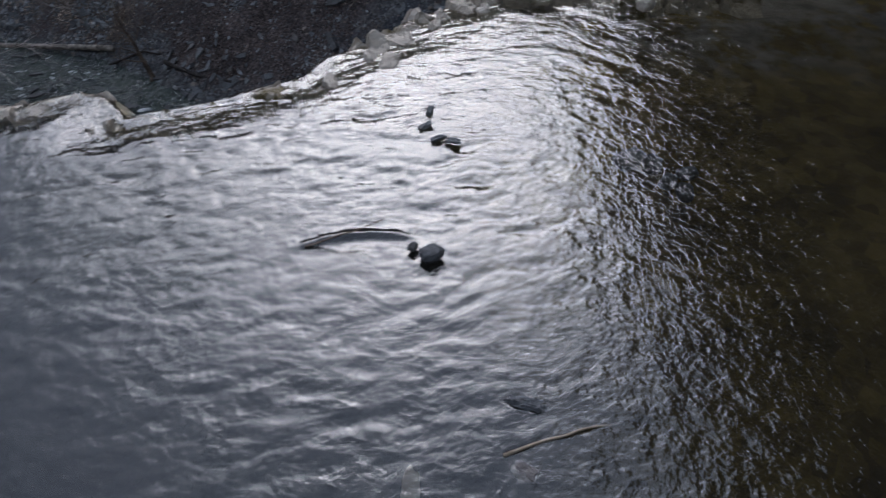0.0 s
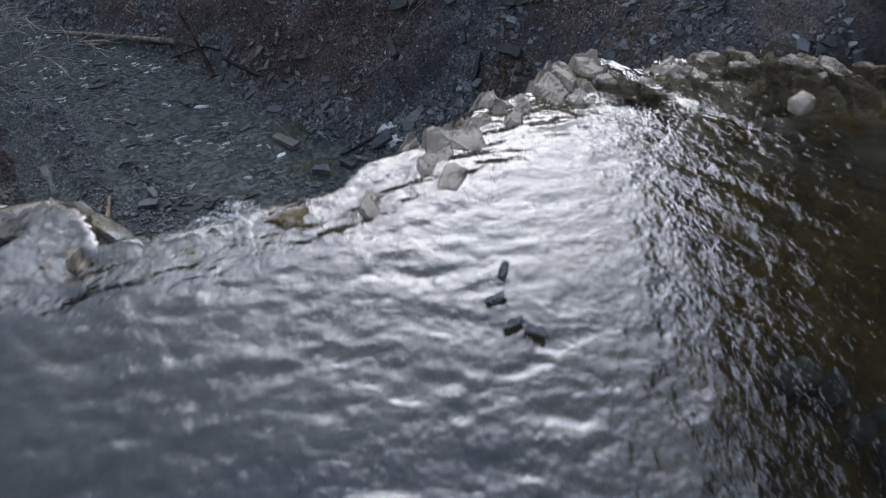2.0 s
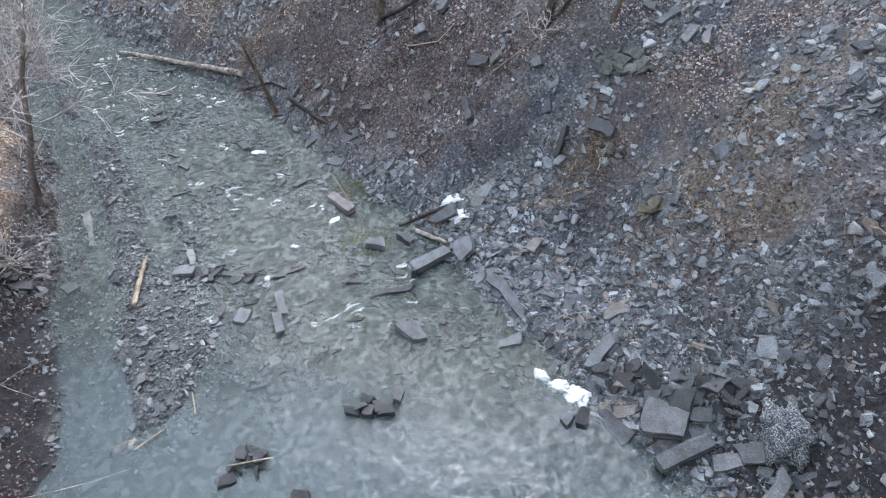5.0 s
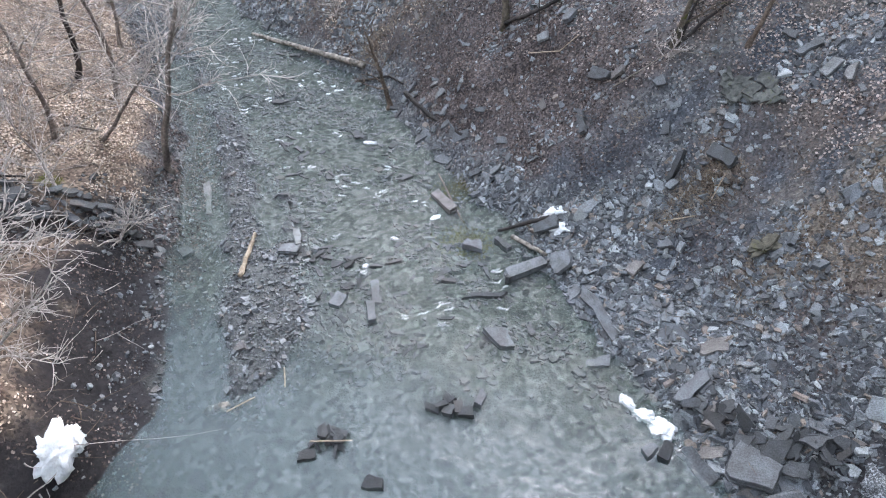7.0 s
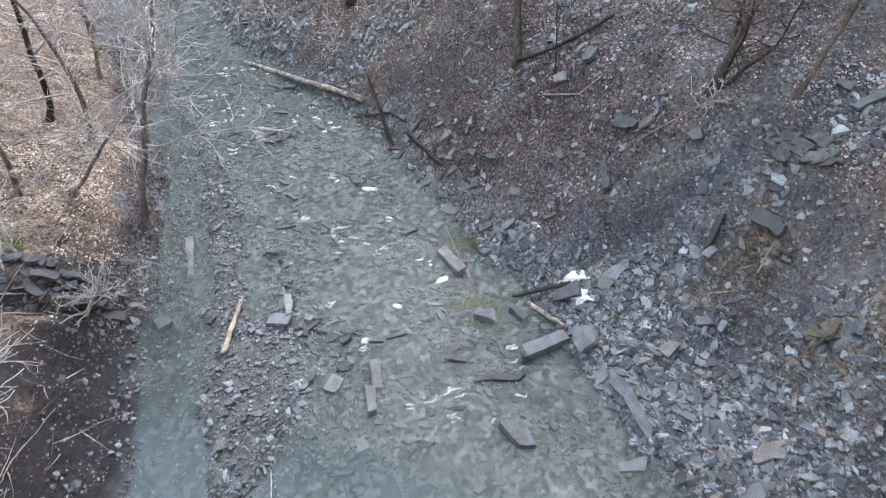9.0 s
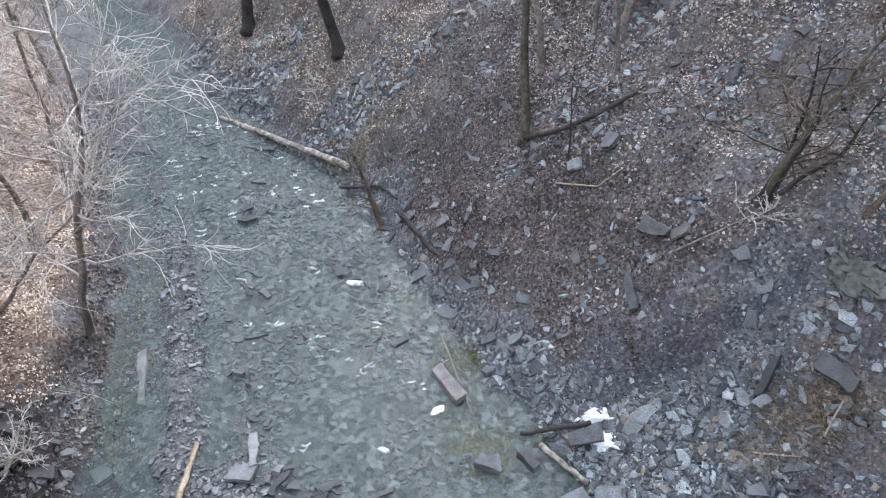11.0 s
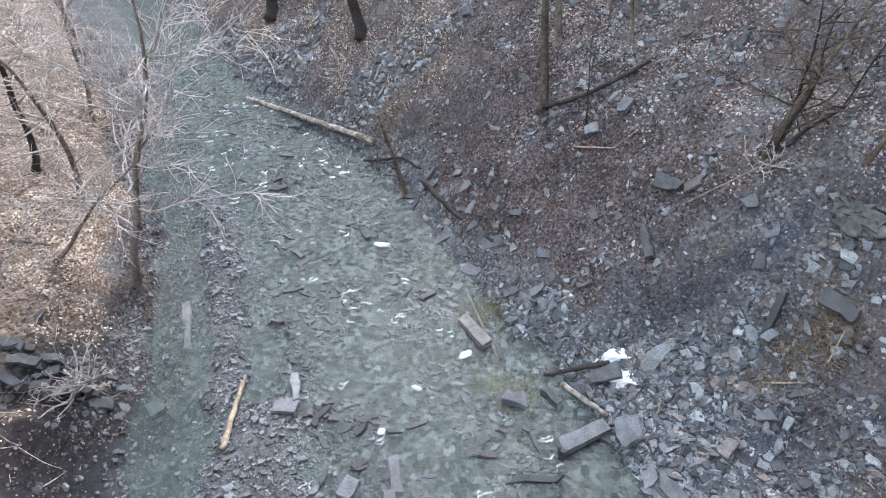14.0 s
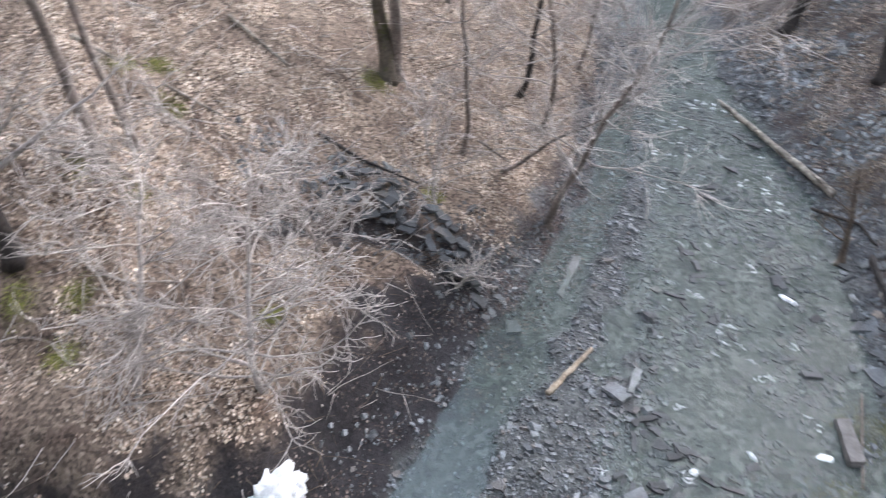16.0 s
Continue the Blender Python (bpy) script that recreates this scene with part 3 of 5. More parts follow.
low_water = new("water_stream", grid_mesh("water_stream", np.concatenate((np.arange(-60, -20, 1.0), np.arange(-20, 9.01, 0.07))), np.concatenate((np.arange(-3.5, 30, 0.07), np.arange(30, 60, 1.0))), ripple_low, WATER_LOW))
co = np.empty(len(low_water.data.vertices) * 3, np.float32)
low_water.data.vertices.foreach_get("co", co)
point_values(low_water.data, "deep", step(10.0, 5.8, co[1::3] + 0.8 * waves(co[0::3], co[1::3], 1.1, 37) + 0.4 * waves(co[0::3], co[1::3], 0.4, 38)))
tagged(low_water, "shallow blue-grey pool and rippled stream over shale", "water", kind="structure")


def ripple_top(x, y):
    lip = -side(x, y, LIP)
    fall = np.clip(lip + 0.06 * waves(x, y, 0.3, 40), 0, 2)
    east = step(1.75, 2.45, x + 0.2 * waves(x, y, 0.4, 48) - 0.1 * (y + 1.5))
    calm = 0.55 + 0.45 * step(-0.5, 0.4, waves(x, y, 0.8, 41))
    west_waves = 0.0045 * crests(x, y, 14, 2.6, 0.05, 42) + 0.003 * crests(x, y, -12, 2.4, 0.03, 43) + 0.003 * crests(x, y, 3, 2.0, 0.11, 45) + 0.005 * np.clip(crests(x, y, 6, 2.6, 0.075, 52), 0, 1) ** 4
    west_waves = west_waves * (0.6 + 0.4 * step(-2.9, -1.7, y))
    south = (0.2 + 0.8 * step(-2.3, -1.1, y)) * (0.25 + 0.75 * step(-0.25, 0.35, waves(x, y, 0.45, 37)))
    east_waves = 0.0044 * crests(x, y, -50, 3.2, 0.085, 46) + 0.0014 * crests(x, y, -30, 2.4, 0.04, 47) + 0.003 * crests(x, y, -62, 2.6, 0.15, 49)
    fine = 0.0011 * waves(x, y, 0.02, 50) * step(0.0, 0.5, waves(x, y, 0.5, 39) + 0.6 * step(0.7, 0.2, np.hypot(x - 1.6, y + 1.9)))
    calm = calm * (1 - 0.55 * step(0.75, 0.25, np.hypot((x - 1.95) * 1.3, y + 1.1)))
    h = 10.245 + calm * (west_waves * (1 - east) + south * east_waves * east) + fine + 0.003 * waves(x, y, 0.5, 44)
    # the wake of the stone that stands out of the water
    d = np.hypot(x - 1.62, y + 2.28)
    h = h + 0.0012 * np.sin(2 * np.pi * d / 0.05 + 5 * waves(x, y, 0.06, 38)) * step(0.4, 0.05, d)
    # a small step in the bed throws up one standing crest beside the stone
    h = h + 0.012 * np.exp(-((y + 2.12 - 0.06 * np.sin((x - 1.1) * 6)) / 0.016) ** 2) * step(1.1, 1.2, x) * step(1.6, 1.5, x)
    h = h + 0.02 * np.maximum(0, -y - 2) - 0.05 * step(-0.4, 0.0, lip)
    return h - 9 * fall ** 2


tx, ty = np.concatenate((np.arange(-12, -2.6, 0.2), np.arange(-2.6, 5.0, 0.013), np.arange(5.0, 8, 0.2))), np.concatenate((np.arange(-40, -4.2, 0.4), np.arange(-4.2, 0.6, 0.013)))
top_me = grid_mesh("water_upper", tx, ty, ripple_top, WATER_TOP)
bmw = bmesh.new()
bmw.from_mesh(top_me)
pts = np.array([v.co[:2] for v in bmw.verts])
far_out = -side(pts[:, 0], pts[:, 1], LIP) > np.where(pts[:, 0] < 0.3, 0.2, 0.07)
bmw.verts.ensure_lookup_table()
bmesh.ops.delete(bmw, geom=[v for v, f in zip(bmw.verts, far_out) if f], context="VERTS")
bmw.to_mesh(top_me)
bmw.free()
tagged(new("water_upper", top_me), "thin rippled sheet of clear water above the falls", "water", kind="structure")


# ---------------------------------------------------------------- scattered stuff
def tilt_frames(x, y, rng, lie=0.25):
    """For many spots on the ground: height and two directions that lie in the slope, turned at random and tilted a little."""
    e = 0.15
    z = land(x, y)[0]
    zx = (land(x + e, y)[0] - land(x - e, y)[0]) / (2 * e)
    zy = (land(x, y + e)[0] - land(x, y - e)[0]) / (2 * e)
    n = np.stack((-zx, -zy, np.ones_like(z)), -1)
    n = n / np.linalg.norm(n, axis=1, keepdims=True) + rng.normal(0, lie, (len(x), 3))
    n /= np.linalg.norm(n, axis=1, keepdims=True)
    a = rng.uniform(0, 2 * np.pi, len(x))
    u = np.stack((np.cos(a), np.sin(a), np.zeros_like(a)), -1)
    u -= n * (u * n).sum(1, keepdims=True)
    u /= np.linalg.norm(u, axis=1, keepdims=True)
    return z, u, np.cross(n, u), n


def flakes(name, x, y, size, mat, seed, thin=(0.12, 0.35), lie=0.25, sink=0.15, z=None, slim=(0.45, 1.0)):
    """Many flat angular stones in one mesh, each a six-sided slab of its own outline."""
    rng = np.random.RandomState(seed)
    k, c = len(x), 6
    gz, u, v, n = tilt_frames(x, y, rng, lie)
    if z is not None:
        gz = z
    ang = (np.arange(c)[None] + rng.uniform(-0.48, 0.48, (k, c))) * 2 * np.pi / c
    rad = rng.uniform(0.5, 1.15, (k, c)) * size[:, None] / 2
    long = rng.uniform(*slim, k)[:, None]
    px, py = rad * np.cos(ang), rad * np.sin(ang) * long
    h = size * rng.uniform(*thin, k)
    base = np.stack((x, y, gz), -1) - n * (h * sink)[:, None]
    ring = base[:, None] + u[:, None] * px[..., None] + v[:, None] * py[..., None]
    top = base[:, None] + (u[:, None] * px[..., None] + v[:, None] * py[..., None]) * rng.uniform(0.78, 0.98, (k, c))[..., None] + n[:, None] * (h[:, None] * rng.uniform(0.8, 1.1, (k, c)))[..., None]
    verts = np.concatenate((ring, top), 1).reshape(-1, 3)
    o = (np.arange(k) * 2 * c)[:, None]
    tops = (o + c + np.arange(c)[None]).ravel()
    s = np.arange(c)
    sides = (o[:, :, None] + np.stack((s, (s + 1) % c, c + (s + 1) % c, c + s), -1)[None].reshape(1, c, 4)).reshape(-1)
    me = raw_mesh(name, verts, np.concatenate((tops, sides)), np.concatenate((np.full(k, c), np.full(k * c, 4))), mat)
    return new(name, me)


def leaf_litter(name, x, y, size, mat, seed, lift=0.015, lie=0.45):
    """Fallen leaves, each a small blade folded along its rib."""
    rng = np.random.RandomState(seed)
    z, u, v, n = tilt_frames(x, y, rng, lie)
    k = len(x)
    c = np.stack((x, y, z), -1) + n * (lift * rng.uniform(0.3, 1.6, k))[:, None]
    s = size[:, None]
    w = rng.uniform(0.3, 0.5, k)[:, None]
    f = rng.uniform(-0.1, 0.3, k)[:, None]
    tip, tail = c + u * s * 0.55, c - u * s * 0.5
    one, two = c + v * s * w + n * s * f, c - v * s * w + n * s * f
    verts = np.stack((tail, two, tip, one), 1).reshape(-1, 3)
    o = np.arange(k)[:, None] * 4
    tri = np.concatenate((o + np.array([[0, 1, 2]]), o + np.array([[0, 2, 3]])), 1)
    return new(name, raw_mesh(name, verts, tri.ravel(), np.full(2 * k, 3), mat))


def sow(count, x0, x1, y0, y1, chance, seed):
    """Random spots in a stretch of the plan, thinned by a chance worked out from the lie of the land."""
    rng = np.random.RandomState(seed)
    x, y = rng.uniform(x0, x1, count), rng.uniform(y0, y1, count)
    z, r, l, b, lip = land(x, y)
    keep = rng.uniform(0, 1, count) < chance(x, y, z, r, l, b, lip)
    return x[keep], y[keep], rng


def chance_scree(x, y, z, r, l, b, lip):
    m = masks(x, y)
    return (r > -0.2) * (lip > 1.5) * (x < 10.5) * (1 - 0.6 * m[1]) * (1 - 0.4 * m[6]) * (1 - 0.55 * m[5]) * (0.65 + 0.35 * step(3.0, 0.3, r)) * (1 - 0.85 * m[4])


def chance_bar(x, y, z, r, l, b, lip):
    return (1 - 0.8 * shaded_soil_mask(x, y, l)) * (step(-0.7, 0.2, b) * (1 - 0.88 * channels(x, y)) * (l < 0.5) * (lip > 1.5) * step(-0.5, 0.3, waves(x, y, 0.9, 51) + 0.5))


def chance_bed(x, y, z, r, l, b, lip):
    return (r < 0.1) * (b < 0.1) * (y > 8.2 + 0.5 * waves(x, y, 1.0, 52)) * step(-0.35, 0.45, waves(x, y, 1.1, 53) + 0.4 * waves(x, y, 0.35, 54))


def chance_tan(x, y, z, r, l, b, lip):
    m = masks(x, y)
    return m[0] * np.clip(1 - 1.1 * m[4], 0, 1) * (lip > 0.6) * step(-0.6, 0.25, waves(x, y, 1.2, 55) + 0.4 * waves(x, y, 0.4, 60)) * (0.2 + 0.8 * step(-0.4, 0.1, waves(x, y, 0.35, 57)))


def chance_red(x, y, z, r, l, b, lip):
    return masks(x, y)[1] * (r < 15) * ((r > 0) | (l > -2)) * step(-0.8, 0.2, waves(x, y, 1.0, 56))


sx, sy, rg = sow(300000, -20, 10.5, 3, 30, chance_scree, 101)
coarse = 0.55 + 0.65 * step(-0.35, 0.3, waves((sx * 0.6 - sy * 0.8) * 1.0, (sx * 0.8 + sy * 0.6) * 0.3, 1.0, 59))
tagged(flakes("scree", sx, sy, coarse * rg.gamma(1.7, 0.06, len(sx)).clip(0.035, 0.5), SHALE_BITS, 1, (0.05, 0.17), 0.3, 0.0, None, (0.3, 1.0)), "loose flakes of grey shale covering the slope", "scree", kind="stuff")
sx, sy, rg = sow(60000, -4, 9, 6, 15, lambda *a: chance_scree(*a) * (a[3] < 4), 107)
tagged(flakes("scree", sx, sy, rg.gamma(1.8, 0.06, len(sx)).clip(0.04, 0.45), SHALE_BITS, 7, (0.06, 0.18), 0.42, -0.2, None, (0.3, 0.9)), "loose flakes of grey shale heaped at the slope's foot", "scree", kind="stuff")
sx, sy, rg = sow(150000, -22, -4, 3.5, 30, chance_bar, 102)
tagged(flakes("gravel_bar", sx, sy, rg.gamma(2.0, 0.032, len(sx)).clip(0.03, 0.3), GRAVEL_BITS, 2, (0.25, 0.5)), "wet grey gravel and small stones of the bar", "gravel", kind="stuff")
sx, sy, rg = sow(80000, -20, 4, 7.5, 30, chance_bed, 103)
tagged(flakes("stream_stones", sx, sy, rg.gamma(2.0, 0.06, len(sx)).clip(0.05, 0.5), STREAM_BITS, 3, (0.12, 0.3), 0.25, 0.12, None, (0.3, 1.0)), "flat wet stones lying in the shallow stream", "stones", kind="stuff")
sx, sy, rg = sow(520000, -30, -6.5, -3, 32, chance_tan, 104)
tagged(leaf_litter("leaf_litter", sx, sy, rg.uniform(0.035, 0.085, len(sx)), LEAVES_TAN, 4), "tan fallen leaves covering the wooded bank", "leaf litter", kind="stuff")
sx, sy, rg = sow(260000, -22, 9, 9, 32, chance_red, 105)
tagged(leaf_litter("leaf_litter", sx, sy, rg.uniform(0.04, 0.1, len(sx)), LEAVES_RED, 5), "red-brown wet leaves strewn over the hillside", "leaf litter", kind="stuff")


sx, sy, rg = sow(60000, -14, -6.3, 3.8, 18, lambda x, y, z, r, l, b, lip: np.maximum(0.5 * step(-1.4, -0.4, l) * step(0.9, 0.3, l), 0.5 * shaded_soil_mask(x, y, l)) * step(-0.4, 0.35, waves(x, y, 0.6, 83)) * (lip > 2), 110)
tagged(leaf_litter("leaf_litter", sx, sy, rg.uniform(0.035, 0.08, len(sx)), LEAVES_RED, 10), "dark red-brown leaves washed against the foot of the bank", "leaf litter", kind="stuff")
sx, sy, rg = sow(5000, -15, -8.5, 6.0, 12.5, lambda x, y, z, r, l, b, lip: step(1.5, 0.3, np.abs(side(x, y, [(-13.4, 7.0), (-12.5, 9.0), (-11.2, 9.9), (-9.9, 10.4)])) + 0.5 * waves(x, y, 0.5, 84)) * (l > -0.3), 111)
tagged(flakes("shale_flakes", sx, sy, rg.gamma(2.0, 0.06, len(sx)).clip(0.05, 0.4), BANK_BITS, 11, (0.08, 0.25), 0.3, 0.1, None, (0.3, 0.9)), "grey-brown shale flakes lying among leaves above the gully", "stones", kind="stuff")
sx, sy, rg = sow(60000, -22, -3, 19, 32, lambda x, y, z, r, l, b, lip: step(-3.5, -7, x) * step(20.5, 23, y) * (r > 0.4) * step(-0.7, 0.2, waves(x, y, 0.8, 58)), 108)
tagged(leaf_litter("leaf_litter", sx, sy, rg.uniform(0.04, 0.09, len(sx)), LEAVES_EARTH, 8), "tan-brown leaves strewn over the hillside", "leaf litter", kind="stuff")
sx, sy, rg = sow(70000, -4, 9, 14, 30, lambda x, y, z, r, l, b, lip: step(3.0, 5.5, r) * (r < 16) * step(-0.6, 0.3, waves(x, y, 0.9, 79)), 109)
tagged(leaf_litter("leaf_litter", sx, sy, rg.uniform(0.04, 0.09, len(sx)), LEAVES_PINK, 9), "faded pinkish-tan leaves strewn high on the slope", "leaf litter", kind="stuff")
sx, sy, rg = sow(26000, 1.5, 9, 10, 17, lambda x, y, z, r, l, b, lip: earth(x, y) * (r > 0.5), 106)
tagged(leaf_litter("leaf_litter", sx, sy, rg.uniform(0.03, 0.08, len(sx)), LEAVES_EARTH, 6), "dull brown leaf scraps on bare earth of the slope", "leaf litter", kind="stuff")


# ---------------------------------------------------------------- tubes: trunks, limbs, twigs, logs
def tubes(name, runs, mat, sides=5):
    """One mesh of tapered tubes; a run is a list of (point, radius)."""
    verts, faces, sizes = [], [], []
    for run in runs:
        pts = np.array([p for p, _ in run], float)
        d = np.gradient(pts, axis=0)
        d /= np.linalg.norm(d, axis=1, keepdims=True) + 1e-9
        ref = np.array((0.31, 0.2, 0.93)) if abs(d[0][2]) < 0.9 else np.array((1.0, 0.1, 0))
        u = np.cross(d, ref)
        u /= np.linalg.norm(u, axis=1, keepdims=True) + 1e-9
        v = np.cross(d, u)
        k = sides if run[0][1] > 0.012 else 3
        a = np.arange(k) * 2 * np.pi / k
        rad = np.array([r for _, r in run])[:, None, None]
        ring = pts[:, None] + rad * (u[:, None] * np.cos(a)[None, :, None] + v[:, None] * np.sin(a)[None, :, None])
        o = len(verts)
        verts.extend(ring.reshape(-1, 3).tolist())
        for i in range(len(run) - 1):
            for j in range(k):
                j2 = (j + 1) % k
                faces += [o + i * k + j, o + i * k + j2, o + (i + 1) * k + j2, o + (i + 1) * k + j]
                sizes.append(4)
        for i, flip in ((0, -1), (len(run) - 1, 1)):
            faces += [o + i * k + j for j in range(k)][::flip]
            sizes.append(k)
    return raw_mesh(name, np.array(verts), faces, sizes, mat, True)


def wander(rng, start, way, length, r0, r1, n, bend, up=0.0):
    p, d, out = np.array(start, float), np.array(way, float), []
    d /= np.linalg.norm(d)
    for i in range(n + 1):
        out.append((p.copy(), r0 + (r1 - r0) * (i / n) ** 0.9))
        d = d + rng.normal(0, bend, 3) + np.array((0, 0, up))
        d /= np.linalg.norm(d)
        p = p + d * length / n
    return out


def bare_tree(kind, x, y, height, radius, lean, seed, trunk_mat, twig_mat, label, limbs=14, twigs=7, clear=0.3, spread=0.45, group=""):
    """A leafless tree: trunk with root flare, limbs that leave it at an angle, and a crown of fine twigs."""
    rng = np.random.RandomState(seed)
    z = ground_z(x, y) - 0.15
    root = tagged(new(kind), label, "tree" if kind != "shrub" else "shrub", group)
    root.location = (x, y, z)
    way = np.array((lean[0], lean[1], 1.0))
    trunk = wander(rng, (0, 0, 0), way, height, radius, radius * 0.18, 14, 0.1 if radius < 0.125 else 0.05, 0.02)
    trunk[0] = (trunk[0][0], radius * 1.7)
    trunk.insert(1, (trunk[0][0] + np.array((lean[0], lean[1], 1)) * 0.22, radius * 1.12))
    link_part("trunk", tubes("trunk", [trunk], trunk_mat, 9), root)
    branch, fine = [], []
    for i in range(limbs):
        f = clear + (0.97 - clear) * (i + rng.uniform(0, 1)) / limbs
        at = min(len(trunk) - 2, int(f * (len(trunk) - 1)))
        p, r = trunk[at]
        a = rng.uniform(0, 2 * np.pi)
        d = np.array((math.cos(a), math.sin(a), rng.uniform(0.1, 0.9)))
        limb = wander(rng, p, d, height * spread * rng.uniform(0.5, 1.1) * (1.15 - f * 0.6), max(0.018, r * 0.45) if kind != "shrub" else max(0.016, r * 0.45), 0.008, 7, 0.16, 0.03)
        branch.append(limb)
        for j in range(twigs):
            q, rr = limb[rng.randint(2, 8)]
            d2 = rng.normal(0, 1, 3) + (limb[-1][0] - limb[0][0]) / np.linalg.norm(limb[-1][0] - limb[0][0]) * 1.3
            tw = wander(rng, q, d2, height * rng.uniform(0.06, 0.17), 0.011, 0.005, 6, 0.2)
            fine.append(tw)
            for _ in range(2):
                q2 = tw[rng.randint(1, 4)][0]
                fine.append(wander(rng, q2, d2 + rng.normal(0, 0.8, 3), height * rng.uniform(0.03, 0.09), 0.0075, 0.004, 4, 0.2))
    for limb in branch:
        link_part("limb", tubes("limb", [limb], trunk_mat if twig_mat is not TWIG else TWIG, 5), root)
    link_part("crown", tubes("crown", fine, twig_mat, 3), root, "fine leafless twigs")
    return root


def log(kind, points, r0, r1, mat, label, category="log", seed=0, stubs=3, lift=0.0, water=False, ends=None):
    """A fallen trunk through plan points, laid on the ground, with broken ends and stubs."""
    rng = np.random.RandomState(seed)
    pts = []
    for i, (x, y) in enumerate(points):
        z = ground_z(x, y)
        if water:
            z = max(z, float(creek(y)) - r0 * 0.4)
        if ends:
            z = ends[0] + (ends[1] - ends[0]) * i / (len(points) - 1)
        pts.append(np.array((x, y, z + lift)))
    n = 16
    line = []
    for i in range(n + 1):
        f = i / n * (len(pts) - 1)
        k = min(int(f), len(pts) - 2)
        p = pts[k] * (1 - f + k) + pts[k + 1] * (f - k)
        r = r0 + (r1 - r0) * i / n
        line.append((p + rng.normal(0, r * 0.12, 3) + np.array((0, 0, r * 0.8)), r * rng.uniform(0.9, 1.1)))
    root = tagged(new(kind, tubes(kind, [line], mat, 9)), label, category)
    for _ in range(stubs):
        p, r = line[rng.randint(2, n - 1)]
        link_part("stub", tubes("stub", [wander(rng, p, rng.normal(0, 1, 3) + np.array((0, 0, 0.6)), r * rng.uniform(2.5, 6), r * 0.35, r * 0.12, 3, 0.15)], mat, 5), root)
    return root


# ---------------------------------------------------------------- single slabs and rocks
def slab_bm(rng, length, width, thick, jag=0.12):
    """An angular split slab: four or five skewed corners joined by broken edges, a worn upper edge and flaked, stepped sides."""
    bm = bmesh.new()
    turns = [45, 135, 225, 315] if rng.rand() < 0.6 else [40, 100, 150, 225, 315]
    base = []
    for a in turns:
        a = radians(a)
        skew = 1 + rng.uniform(-jag, jag) * 1.8
        base.append((length / 2 * np.sign(math.cos(a)) * min(1, abs(math.cos(a)) * 1.42) * skew, width / 2 * np.sign(math.sin(a)) * min(1, abs(math.sin(a)) * 1.42) * (1 + rng.uniform(-jag, jag) * 2.4)))
    ring = []
    for (ax, ay), (bx, by) in zip(base, base[1:] + base[:1]):
        chip = rng.uniform(0.03, 0.14)
        nx, ny = by - ay, ax - bx
        for f in sorted((chip, rng.uniform(0.25, 0.45), rng.uniform(0.55, 0.75), 1 - chip * rng.uniform(0.3, 1))):
            k = rng.uniform(-0.5, 0.25) * jag * 0.6
            ring.append((ax + (bx - ax) * f + nx * k, ay + (by - ay) * f + ny * k))
    corners = len(ring)
    layers = []
    slant = rng.uniform(-0.22, 0.22, 2)
    for zf, k in ((0, 1.0), (0.4, 1.0), (0.42, 0.97), (0.88, 0.975), (0.97, 0.96), (1.0, 0.93)):
        sh = rng.uniform(-0.015, 0.015, 2) * width
        layers.append([bm.verts.new((px * k + sh[0], py * k + sh[1], thick * zf * (1 + slant[0] * px / length * 2 + slant[1] * py / width * 2) + rng.uniform(-0.03, 0.03) * thick)) for px, py in ring])
    for a, b in zip(layers, layers[1:]):
        for i in range(corners):
            j = (i + 1) % corners
            bm.faces.new((a[i], a[j], b[j], b[i]))
    bm.faces.new(layers[-1])
    bm.faces.new(layers[0][::-1])
    return bm


def worn_bm(rng, length, width, thick, rounding=0.5, rough=0.06):
    """A water-worn block or pebble: a box drawn towards an egg, dented by noise."""
    bm = bmesh.new()
    bmesh.ops.create_cube(bm, size=2)
    bmesh.ops.subdivide_edges(bm, edges=bm.edges[:], cuts=7, use_grid_fill=True)
    off = Vector(rng.uniform(-50, 50, 3))
    for v in bm.verts:
        v.co = v.co.lerp(v.co.normalized() * 1.15, rounding)
        k = 1 + rough * 2 * noise.noise(v.co * 1.3 + off) + rough * noise.noise(v.co * 3.5 + off) + rough * 0.6 * noise.noise(v.co * 8 + off)
        v.co = Vector((v.co.x * length / 2 * k, v.co.y * width / 2 * k, (v.co.z * k + 1) * thick / 2))
    return bm


def lay(ob, x, y, heading, sink, tip=0.0, roll=0.0, z=None, flat=0.0):
    """Rest a thing on the slope at a plan spot, turned to a heading (degrees), tipped and rolled a little."""
    n = normal_at(x, y, 0.25).lerp(Vector((0, 0, 1)), flat).normalized()
    u = Vector((math.cos(radians(heading)), math.sin(radians(heading)), 0))
    u = (u - n * u.dot(n)).normalized()
    m = Matrix((u, n.cross(u), n)).transposed().to_4x4()
    ob.matrix_world = Matrix.Translation((x, y, (ground_z(x, y) if z is None else z) - sink)) @ m @ pose(0, 0, 0, roll, tip, 0)


count = [0]


